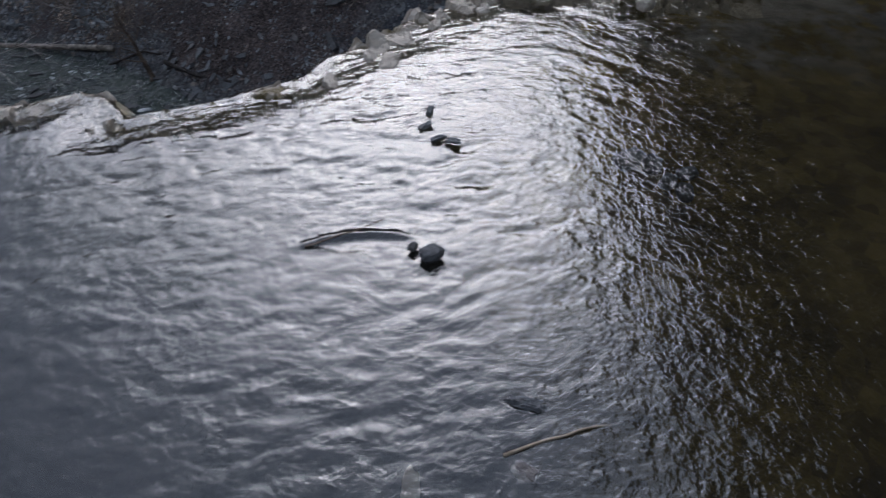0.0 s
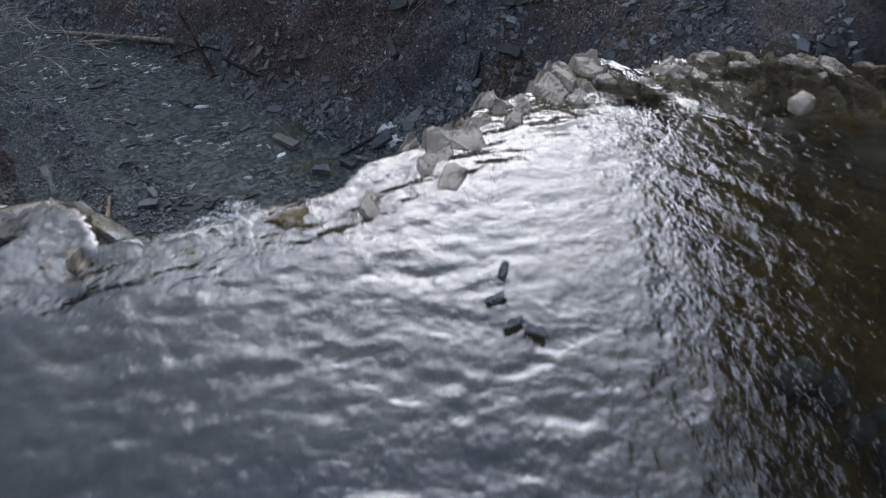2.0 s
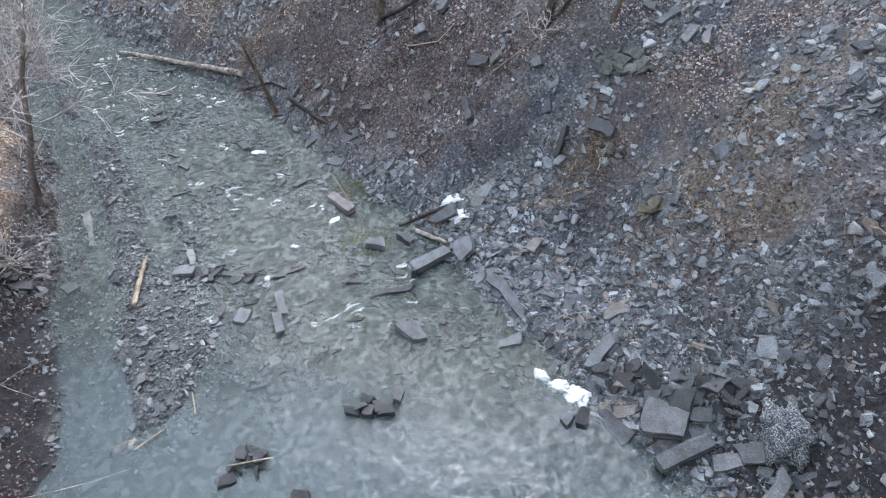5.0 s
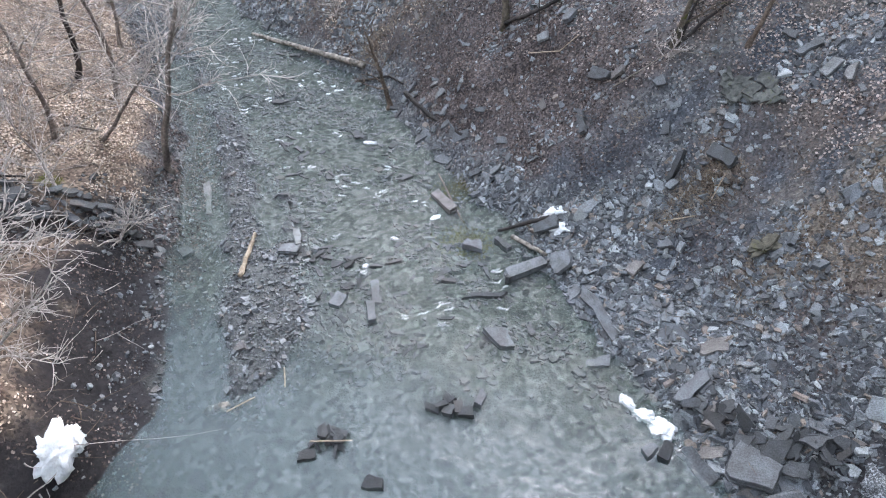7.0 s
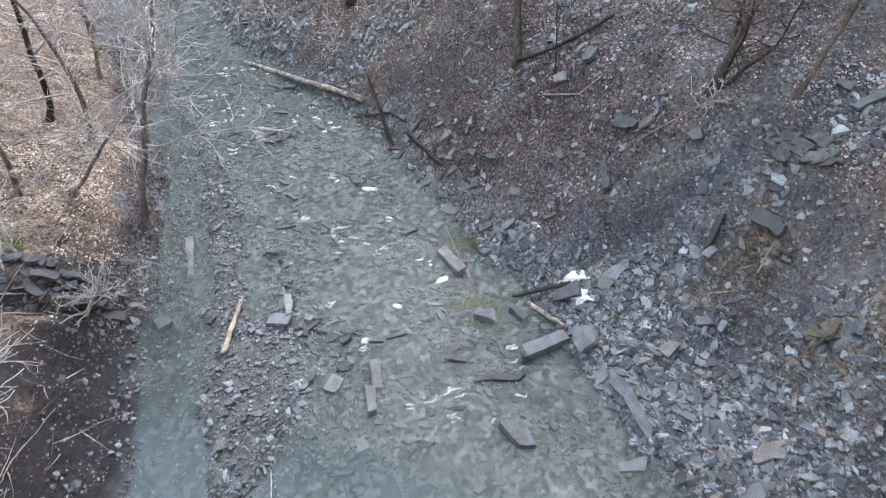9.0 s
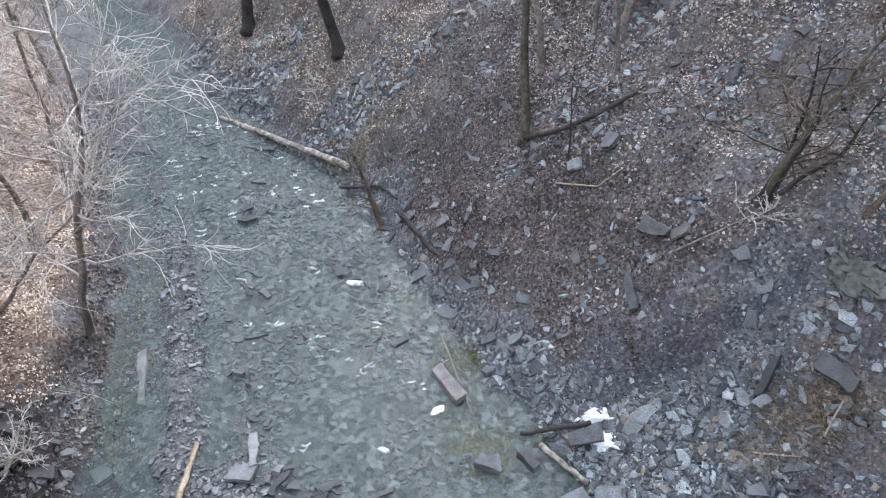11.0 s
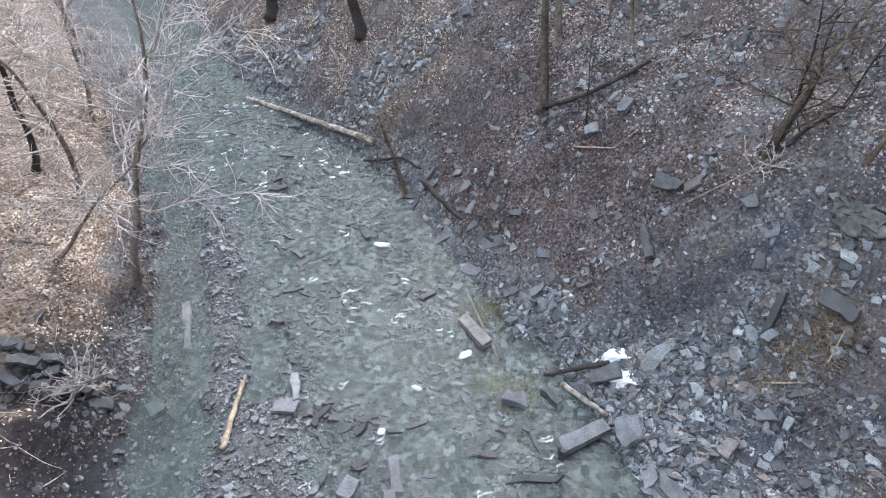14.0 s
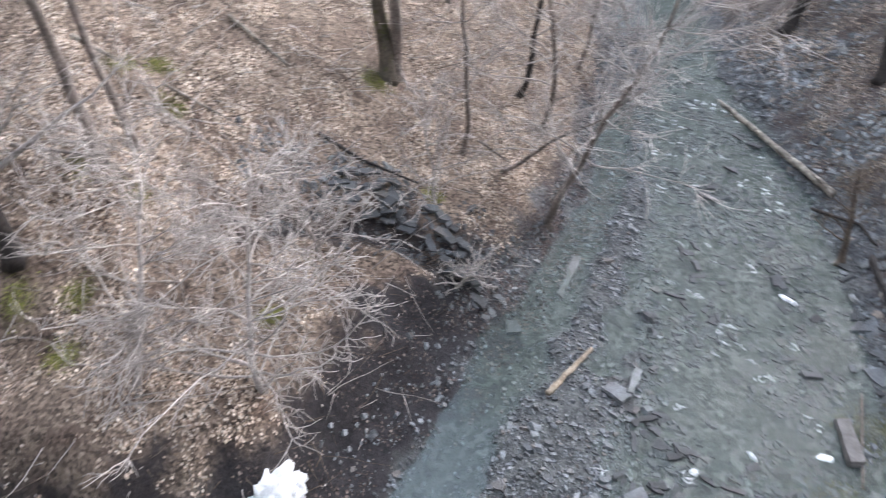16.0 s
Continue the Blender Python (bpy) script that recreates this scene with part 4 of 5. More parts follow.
def slab(p, q, width, thick, label, mat=None, tip=0.0, roll=0.0, kind="rock_slab", group="", lift=0.0, over_water=False, jag=0.2, flat=0.0):
    count[0] += 1
    rng = np.random.RandomState(900 + count[0])
    length = math.dist(p, q)
    ob = part(kind, slab_bm(rng, length, width, thick, jag), mat or SHALE)
    x, y = (p[0] + q[0]) / 2, (p[1] + q[1]) / 2
    z = ground_z(x, y)
    if over_water:
        z = max(z, float(creek(y)) - thick * 0.35)
    lay(ob, x, y, math.degrees(math.atan2(q[1] - p[1], q[0] - p[0])), thick * 0.05 - lift - (0.0 if over_water else 0.035), tip, roll, z, flat)
    return tagged(ob, label, "rock", group)


def near(x, y, size, turn=0.0):
    """Two ends of a slab centred at a spot."""
    c, s = math.cos(radians(turn)) * size / 2, math.sin(radians(turn)) * size / 2
    return (x - c, y - s), (x + c, y + s)


BLUE, DARK = "blue-grey shale slab lying on the scree", "dark wet shale slab at the water's edge"
slab((1.18, 11.75), (2.2, 10.55), 0.36, 0.2, "long straight-edged grey slab lying on broken shale", tip=-2)
slab((-0.75, 12.05), (0.1, 12.85), 0.3, 0.2, "thick rectangular grey slab beside the stream", lift=0.2, jag=0.06, flat=0.6)
slab(*near(0.5, 12.68, 0.62, 30), 0.52, 0.14, "rounded blue-grey slab beside the stream", lift=0.08)
slab((-0.36, 13.8), (0.2, 14.05), 0.34, 0.14, "grey slab propped beside old snow", lift=0.12)
slab((1.56, 9.69), (2.09, 9.94), 0.22, 0.1, DARK, over_water=True)
slab((3.43, 8.94), (3.98, 9.69), 0.24, 0.15, "long narrow grey slab on the scree")
slab((4.33, 8.0), (5.3, 7.55), 0.62, 0.24, "broad flat blue-grey slab at the pool's edge", lift=0.12, over_water=True, flat=0.5)
slab((3.78, 8.12), (4.22, 7.6), 0.3, 0.16, DARK, over_water=True)
slab(*near(3.05, 7.9, 0.34, 40), 0.25, 0.2, DARK, over_water=True)
slab(*near(3.36, 7.95, 0.3, 80), 0.24, 0.26, DARK, SHALE_WET, over_water=True)
slab((4.62, 6.94), (5.68, 7.48), 0.3, 0.22, "long pale grey slab jutting into the pool", lift=0.12, over_water=True, jag=0.05, flat=0.6)
slab((5.55, 7.1), (6.2, 7.15), 0.3, 0.14, DARK, over_water=True)
slab((6.45, 6.43), (6.89, 6.95), 0.26, 0.2, "grey slab leaning beside the falls", over_water=True)
rng = np.random.RandomState(88)
for cx, cy, n in ((5.22, 8.3, 15), (4.3, 8.75, 11), (5.85, 8.1, 10)):
    for i in range(n):
        size = rng.uniform(0.2, 0.48)
        slab(*near(cx + rng.normal(0, 0.3), cy + rng.normal(0, 0.22), size, rng.uniform(0, 180)), size * rng.uniform(0.4, 0.8), rng.uniform(0.04, 0.1), "dark wet shale block heaped above the pool", SHALE_WET if i % 3 else SHALE_BROWN, rng.normal(0, 14), rng.normal(0, 14), lift=rng.uniform(0.0, 0.26), group="heaped blocks above the pool", jag=0.32)
slab((0.2, 17.0), (0.36, 15.9), 0.24, 0.1, "long blue-grey slab lying down the hillside", SHALE_BROWN, lift=0.03)
slab((3.0, 15.3), (2.64, 14.55), 0.2, 0.14, "dark grey slab tilted on the slope", SHALE_WET, tip=-6, lift=0.05)
slab((3.5, 15.05), (4.0, 14.65), 0.34, 0.12, "grey slab below a mossy outcrop", SHALE_WET, lift=0.04)
slab(*near(-0.77, 19.75, 0.5, 60), 0.36, 0.14, "pale grey flat stone on the leafy slope", lift=0.08)
slab(*near(-1.5, 19.65, 0.4, 20), 0.26, 0.1, "pale grey flat stone on the leafy slope", lift=0.06)
slab(*near(0.5, 17.7, 0.7, -20), 0.3, 0.14, BLUE, lift=0.05)
slab(*near(0.95, 17.35, 0.4, 10), 0.24, 0.1, BLUE, lift=0.05)
slab(*near(2.05, 16.7, 0.3, 30), 0.25, 0.1, BLUE, lift=0.06)
slab(*near(2.4, 15.8, 0.3, 70), 0.22, 0.08, BLUE, lift=0.05)
slab(*near(2.8, 14.6, 0.28, 50), 0.24, 0.1, BLUE, lift=0.05)
slab(*near(3.24, 13.05, 0.26, 60), 0.16, 0.1, "small pale blue-grey block on the scree", lift=0.05)
slab(*near(2.9, 13.25, 0.35, 10), 0.2, 0.1, BLUE, lift=0.04)
slab(*near(2.27, 12.55, 0.36, 50), 0.28, 0.1, BLUE, lift=0.05)
slab((-3.7, 15.15), (-2.85, 14.35), 0.3, 0.16, "long grey plank-like slab at the stream's edge", over_water=True, lift=0.05, jag=0.05)
slab((-2.3, 11.4), (-1.9, 11.5), 0.13, 0.09, "small dark pointed slab standing in the stream", SHALE_WET, over_water=True)
slab((-1.63, 11.05), (-0.7, 11.3), 0.15, 0.1, "dark wet slab dipping into the stream", SHALE_WET, over_water=True)
slab(*near(-0.45, 9.85, 0.62, -50), 0.4, 0.16, "flat blue-grey slab awash in the stream", over_water=True, lift=0.02)
slab(*near(-4.5, 9.9, 0.4, 80), 0.28, 0.12, "triangular grey slab awash in the stream", over_water=True)
slab((-3.95, 10.9), (-3.6, 10.2), 0.26, 0.12, "grey slab awash in the stream", over_water=True)
slab((-3.7, 10.1), (-3.4, 9.5), 0.24, 0.14, "brown-grey slab awash in the stream", over_water=True)
slab(*near(-1.9, 13.0, 0.5, 10), 0.34, 0.16, "blue-grey slab at the stream's edge", over_water=True, lift=0.05)
slab(*near(-1.2, 13.35, 0.5, -30), 0.2, 0.2, DARK, SHALE_WET, over_water=True)
slab(*near(-0.7, 12.0, 0.3, 80), 0.2, 0.22, DARK, SHALE_WET, over_water=True)
for i in range(13):
    size = rng.uniform(0.14, 0.34)
    slab(*near(-3.0 + rng.normal(0, 0.17), 6.33 + rng.normal(0, 0.13), size, rng.uniform(0, 180)), size * rng.uniform(0.4, 0.8), rng.uniform(0.06, 0.13), "dark wet angular stone heaped in the pool", SHALE_WET, rng.normal(0, 16), rng.normal(0, 16), over_water=True, lift=rng.uniform(0, 0.12), group="heap of stones in the pool", jag=0.32)
slab(*near(-3.4, 5.9, 0.36, 30), 0.2, 0.16, "black wet rock standing in the pool", SHALE_WET, over_water=True)
slab(*near(-1.9, 5.72, 0.34, 0), 0.2, 0.18, "small black wet rock standing in the pool", SHALE_WET, over_water=True)
slab(*near(-0.43, 8.0, 0.46, 80), 0.2, 0.12, "grey slab leaning on a pile of stones in the pool", over_water=True, lift=0.08, tip=12)
for i, (dx, dy) in enumerate(((-0.35, -0.12), (-0.15, 0.02), (0.02, -0.05), (0.2, 0.05), (-0.05, 0.18), (0.35, -0.02))):
    slab(*near(-1.0 + dx, 7.7 + dy, 0.3, 40 * i), 0.18, 0.16, "dark stone in a small pile in the pool", SHALE_WET, over_water=True, lift=0.05, group="stone pile in the pool")
slab(*near(-6.5, 11.2, 0.52, 20), 0.42, 0.08, "flat brown-grey slab on the gravel bar", lift=0.04)
slab(*near(-9.2, 10.5, 0.45, -30), 0.32, 0.08, "square grey slab on the gravel bar", lift=0.04)
slab((-10.4, 13.4), (-9.6, 12.3), 0.32, 0.08, "long dark slab on the gravel bar", lift=0.03)
slab((-6.75, 12.2), (-6.35, 11.45), 0.2, 0.08, "narrow slab on the gravel bar", lift=0.04)
slab(*near(5.6, 16.25, 0.46, 40), 0.26, 0.08, "pale grey slab high on the slope", lift=0.06)
slab(*near(6.0, 15.85, 0.5, 60), 0.22, 0.08, "pale grey slab high on the slope", lift=0.06)
slab(*near(5.2, 16.95, 0.72, 30), 0.26, 0.09, "pale grey slab high on the slope", lift=0.06)
slab(*near(4.75, 17.3, 0.36, -30), 0.22, 0.07, "pale grey slab high on the slope", lift=0.06)
rng = np.random.RandomState(87)
for i in range(26):
    f = rng.uniform(0, 1)
    size = rng.uniform(0.22, 0.52)
    slab(*near(3.6 + 1.05 * f + rng.normal(0, 0.1), 16.35 - 0.9 * f + 0.25 * math.sin(3 * f) + rng.normal(0, 0.13), size, -35 + rng.normal(0, 28)), size * rng.uniform(0.4, 0.8), rng.uniform(0.03, 0.055), "weathered grey-green layered outcrop slab on the slope", OUTCROP, rng.normal(0, 6), rng.normal(0, 6), lift=rng.uniform(0.02, 0.16), group="layered outcrop", jag=0.36)
for i in range(12):
    size = rng.uniform(0.2, 0.42)
    slab(*near(4.78 + rng.normal(0, 0.16), 12.45 + rng.normal(0, 0.12), size, 30 + rng.normal(0, 30)), size * rng.uniform(0.4, 0.7), rng.uniform(0.025, 0.045), "thin brown-green shale ledge on the scree", OUTCROP_MOSSY, rng.normal(0, 8), rng.normal(0, 8), lift=rng.uniform(0.02, 0.16), group="mossy shale ledge", flat=0.4, jag=0.36)


# loose shale along the foot of the slope, each piece a thing of its own
def piece_meshes(kind, mat, variants, seed):
    out = []
    for i in range(variants):
        rng = np.random.RandomState(seed + i)
        bm = slab_bm(rng, 1.0, rng.uniform(0.3, 0.8), rng.uniform(0.05, 0.15), 0.3)
        me = bpy.data.meshes.new(kind)
        bm.to_mesh(me)
        bm.free()
        me.materials.append(mat)
        out.append(me)
    return out


def strew(kind, meshes, xs, ys, sizes, seed, label, group, water=False, lift=0.03):
    rng = np.random.RandomState(seed)
    for x, y, s in zip(xs, ys, sizes):
        ob = new(kind, meshes[rng.randint(len(meshes))])
        z = ground_z(x, y)
        if water:
            z = max(z, float(creek(y)) - s * 0.03)
        lay(ob, x, y, rng.uniform(0, 360), -lift * s, rng.normal(0, 9), rng.normal(0, 9), z)
        ob.scale = (s, s, s)
        tagged(ob, label, "rock", group)


def chance_toe(x, y, z, r, l, b, lip):
    return (lip > 3) * step(0, 0.25, r + 0.25) * step(2.4, 0.5, r) * (y < 21)


def chance_hill(x, y, z, r, l, b, lip):
    return (lip > 3) * (r > 1.8) * (r < 8) * (x < 10)


def chance_ford(x, y, z, r, l, b, lip):
    return (r < 0) * (b < 0.2) * (y > 8.7) * step(-0.2, 0.4, waves(x, y, 1.2, 61))


talus, wet = piece_meshes("shale_piece", SHALE, 14, 300), piece_meshes("stream_rock", SHALE_WET, 10, 340)
sx, sy, rg = sow(1500, -9, 8, 5.5, 21, chance_toe, 201)
strew("shale_piece", talus, sx[:290], sy[:290], rg.gamma(4, 0.068, 290).clip(0.14, 0.65), 1, "broken grey shale piece at the foot of the slope", "loose shale at the foot of the slope")
sx, sy, rg = sow(900, -8, 10, 6, 24, chance_hill, 202)
strew("hillside_stone", talus, sx[:170], sy[:170], rg.gamma(3.0, 0.055, 170).clip(0.1, 0.42), 2, "flat grey stone lying on the slope", "stones on the slope")
sx, sy, rg = sow(1600, -17, 2, 8.5, 26, chance_ford, 203)
strew("stream_rock", wet, sx[:240], sy[:240], rg.gamma(3.5, 0.065, 240).clip(0.12, 0.55), 3, "dark wet rock standing in the shallow stream", "rocks in the stream", True)


# ---------------------------------------------------------------- ledge at the top of the falls
def along(line, s):
    for (ax, ay), (bx, by) in zip(line, line[1:]):
        d = math.hypot(bx - ax, by - ay)
        if s <= d:
            return ax + (bx - ax) * s / d, ay + (by - ay) * s / d, (bx - ax) / d, (by - ay) / d
        s -= d
    return None


ledge = tagged(new("ledge"), "jointed pale rock ledge at the brink of the falls", "rock ledge", kind="structure")
def lip_at(x):
    """The first corner of the brink at or past x."""
    return next(i for i, p in enumerate(LIP) if p[0] >= x)


rng = np.random.RandomState(77)
sites = []
for back, lo, hi in ((0.04, 0.09, 0.3), (0.15, 0.1, 0.3), (0.29, 0.12, 0.36), (0.46, 0.14, 0.4)):
    d = 0.0
    while True:
        at = along(LIP[lip_at(-0.5):lip_at(3.75) + 1], d)
        if at is None:
            break
        x, y, dx, dy = at
        sites.append((x + dy * back + rng.normal(0, 0.06), y - dx * back + rng.normal(0, 0.06)))
        d += rng.uniform(lo, hi)
sites = np.array(sites)
proud = (sites[:, 0] > 1.2) | (sites[:, 0] < 0.31)
rise = np.where(proud, rng.choice((-0.04, -0.02, 0.0, 0.012, 0.024), len(sites)), rng.uniform(-0.055, -0.008, len(sites)))
rise = rise - 0.03 * (sites[:, 0] > 2.45)
lean = rng.normal(0, 0.07, (len(sites), 2))
gx, gy = np.meshgrid(np.arange(-0.6, 3.8, 0.009), np.arange(-1.6, 0.5, 0.009))
cell = np.zeros(gx.shape, int)
first, second = np.full(gx.shape, 9.0), np.full(gx.shape, 9.0)
warp_x, warp_y = gx + 0.03 * waves(gx, gy, 0.13, 91) + 0.25 * gy, gy + 0.03 * waves(gx, gy, 0.11, 96)
for i, (x, y) in enumerate(sites):
    ex, ey = np.abs(warp_x - x - 0.25 * y) * 1.2, np.abs(warp_y - y) * 0.85
    d = 0.6 * (ex + ey) + 0.4 * np.maximum(ex, ey)
    second = np.where(d < first, first, np.minimum(second, d))
    cell = np.where(d < first, i, cell)
    first = np.minimum(first, d)
edge = -side(gx, gy, LIP) + 0.025 * waves(gx, gy, 0.12, 92) + 0.012 * waves(gx, gy, 0.04, 97)
top = 10.222 + rise[cell] + lean[cell, 0] * (gx - sites[cell, 0]) + lean[cell, 1] * (gy - sites[cell, 1])
bedding = 0.02 * np.floor(3.5 * (0.6 * waves(gx, gy, 0.11, 93) + 0.7 * waves(gx + 0.4 * gy, gy * 0.7, 0.045, 98)))
gap = 0.016 + 0.008 * waves(gx, gy, 0.09, 99)
top = top + 0.45 * bedding - 0.09 * np.clip(-edge - 0.25, 0, 1) + 0.0015 * waves(gx, gy, 0.03, 94) - 0.05 * step(gap, 0.0, second - first) - 0.24 * step(-0.2, -0.65, edge + 0.14 * waves(gx, gy, 0.25, 95)) - 20 * np.maximum(0, edge - 0.012) ** 1.5 - 0.03 * step(0.012, 0.0, np.abs(edge))
keep = (edge < 0.035) & (edge > -0.16 - 0.46 * step(1.0, 1.6, gx))
quad_ok = keep[:-1, :-1] & keep[1:, :-1] & keep[:-1, 1:] & keep[1:, 1:]
n = gx.shape[1]
index = np.arange(gx.size).reshape(gx.shape)
points = np.stack((gx, gy, top), -1).reshape(-1, 3)
for i in range(len(sites)):
    at = index[:-1, :-1][quad_ok & (cell[:-1, :-1] == i)]
    if len(at) < 12:
        continue
    quads = np.stack((at, at + 1, at + n + 1, at + n), 1)
    used, back = np.unique(quads, return_inverse=True)
    pale = sites[i, 0] > 1.15 and not (sites[i, 0] > 2.4 and i % 2 == 0) or sites[i, 0] < 0.3
    link_part("ledge_block", raw_mesh("ledge_block", points[used], back.ravel(), np.full(len(quads), 4), LEDGE if pale else LEDGE_MOSSY, False), ledge)


def ledge_stone(x, y, size, label, mat, z=10.24, turn=0.0, thick=0.45, wide=0.7, rounding=0.75, rough=0.09):
    count[0] += 1
    ob = part("stone", worn_bm(np.random.RandomState(500 + count[0]), size, size * wide, size * thick, rounding, rough), mat, None, "", rounding > 0.5)
    ob.matrix_world = pose(x, y, z - size * thick * 0.55, 4, -5, turn)
    return tagged(ob, label, "stone")


ledge_stone(1.62, -2.22, 0.078, "small rounded grey stone in the thin water", SHALE, 10.283, 20, 0.55, 0.75)
ledge_stone(1.56, -2.17, 0.04, "small dark pebble in the thin water", SHALE_WET, 10.27, 60)
ledge_stone(2.71, -1.83, 0.08, "small brown stone under the water", SHALE, 10.22)
ledge_stone(2.62, -1.86, 0.08, "small brown stone under the water", SHALE, 10.21, 40)
ledge_stone(2.66, -1.93, 0.09, "small brown stone under the water", SHALE, 10.21, 80)
ledge_stone(2.52, -1.68, 0.13, "flat grey stone under the water", SHALE, 10.2, 20)
ledge_stone(2.6, -1.73, 0.1, "flat grey stone under the water", SHALE, 10.2, 60)
ledge_stone(3.0, -0.44, 0.09, "small pale stone standing out of the thin water", LEDGE, 10.3, 30, 0.8, 0.9)
ledge_stone(1.56, -0.82, 0.15, "pale curved rock rib at the brink", LEDGE, 10.24, 70, 0.35, 0.6)
ledge_stone(1.78, -3.04, 0.06, "small grey stone under the water", SHALE, 10.262, -40, 0.35, 0.6, 0.4, 0.25)
ledge_stone(1.47, -3.06, 0.17, "pale blue-grey shard lying under the water", LEDGE, 10.2, 82, 0.12, 0.28)
ledge_stone(1.82, -2.84, 0.09, "dark pointed stone under the water", SHALE, 10.268, -25, 0.3, 0.34, 0.3, 0.3)
for i, (x, y, a) in enumerate(((1.71, -1.3, 70), (1.68, -1.42, 30), (1.72, -1.52, 20), (1.78, -1.55, -20))):
    ledge_stone(x, y, 0.058, "dark chip of stone snagged in the thin water", SHALE, 10.262, a, 0.2, 0.35, 0.25, 0.3)
twig = tubes("twig", [wander(np.random.RandomState(3), (1.73, -2.99, 10.268), (1, 0.25, 0.02), 0.36, 0.006, 0.003, 8, 0.1)], BARE_WOOD, 5)
tagged(new("twig", twig), "pale bare twig lying in the thin water", "twig")
twig = tubes("twig", [wander(np.random.RandomState(5), (1.18, -2.11, 10.255), (1, 0.12, 0), 0.3, 0.005, 0.003, 8, 0.07)], STICKS, 5)
tagged(new("twig", twig), "thin brown twig caught in the thin water", "twig")


# ---------------------------------------------------------------- falling water
def fall_sheet(s0, s1, seed, throw, out, label, mat, layers=6, taper=0.6):
    """Falling water: overlapping ragged curtains that leave the brink in an arc and break up as they drop."""
    rng = np.random.RandomState(seed)
    verts, quads, across, down, depth = [], [], [], [], []
    n, k = int((s1 - s0) / 0.05), 26
    for layer in range(layers):
        v0 = throw * (0.2 + 0.95 * layer / (layers - 1))
        o = len(verts)
        wob = rng.normal(0, 1, (n + 1, 2))
        for i in range(n + 1):
            s = s0 + (s1 - s0) * i / n
            x, y, dx, dy = along(LIP, s)
            ox, oy = 0.5 * out[0] - 0.5 * dy, 0.5 * out[1] + 0.5 * dx
            v = v0 * (0.35 + 0.65 * min(1, (s1 - s) / taper, (s - s0) / 0.3 + 0.3)) * (1 + 0.06 * wob[i, 0])
            for j in range(k + 1):
                t = 1.44 * j / k
                w = 0.05 + 0.34 * t
                px, py = x + ox * v * t, y + oy * v * t
                jx = w * noise.noise(Vector((s * 3, t * 2.2, layer * 7.1)))
                jy = w * noise.noise(Vector((s * 3 + 40, t * 2.2, layer * 7.1))) + w * 0.6 * noise.noise(Vector((s * 11, t * 7, layer * 3.3)))
                verts.append((px + jx, py + jy, max(10.16 - 0.03 * layer - 4.9 * t * t, -0.1)))
                across.append(s * 2.2)
                down.append(t * 1.6)
                depth.append(layer * 4.7 + seed)
        for i in range(n):
            for j in range(k):
                c = o + i * (k + 1) + j
                quads += [c, c + 1, c + k + 2, c + k + 1]
    me = raw_mesh("waterfall", np.array(verts), quads, np.full(len(quads) // 4, 4), mat, True)
    for key, vals in (("across", across), ("down", down), ("layer", depth)):
        point_values(me, key, vals)
    return tagged(new("waterfall", me), label, "waterfall", kind="stuff")


def run_length(i):
    return sum(math.dist(a, b) for a, b in zip(LIP[:i], LIP[1:i + 1]))


fall_sheet(run_length(3) + 0.3, run_length(lip_at(0.18)), 11, 2.0, (-0.25, 0.97), "white curtain of water falling over the ledge", FALL, 8, 0.4)
fall_sheet(run_length(lip_at(4.9)) + 0.1, run_length(lip_at(9)), 12, 1.95, (0.25, 0.97), "white curtain of water falling beside the gorge wall", FALL_THIN)
fall_sheet(run_length(lip_at(0.42)), run_length(lip_at(1.13)), 13, 2.4, (-0.45, 0.9), "thin broken veil of water dripping from the ledge", FALL_VEIL, 4, 0.3)

rng = np.random.RandomState(61)
fx, fy = np.concatenate((rng.normal(-1.4, 1.3, 2200), rng.normal(4.9, 1.1, 1000), rng.normal(0.5, 1.8, 600))), np.concatenate((2.2 + rng.gamma(2.4, 0.85, 2200), 2.4 + rng.gamma(2, 0.6, 1000), 2.5 + rng.gamma(2, 0.8, 600)))
ok = (land(fx, fy)[0] < 0) & (fy < 4.15 + rng.normal(0, 0.35, len(fy)))
tagged(flakes("pool_foam", fx[ok], fy[ok], rng.gamma(2, 0.032, len(fx))[ok].clip(0.02, 0.3), FOAM, 62, (0.03, 0.08), 0.05, 0.0, np.full(ok.sum(), 0.02), (0.2, 0.8)), "white flecks of foam drifting on the pool", "foam", kind="stuff")


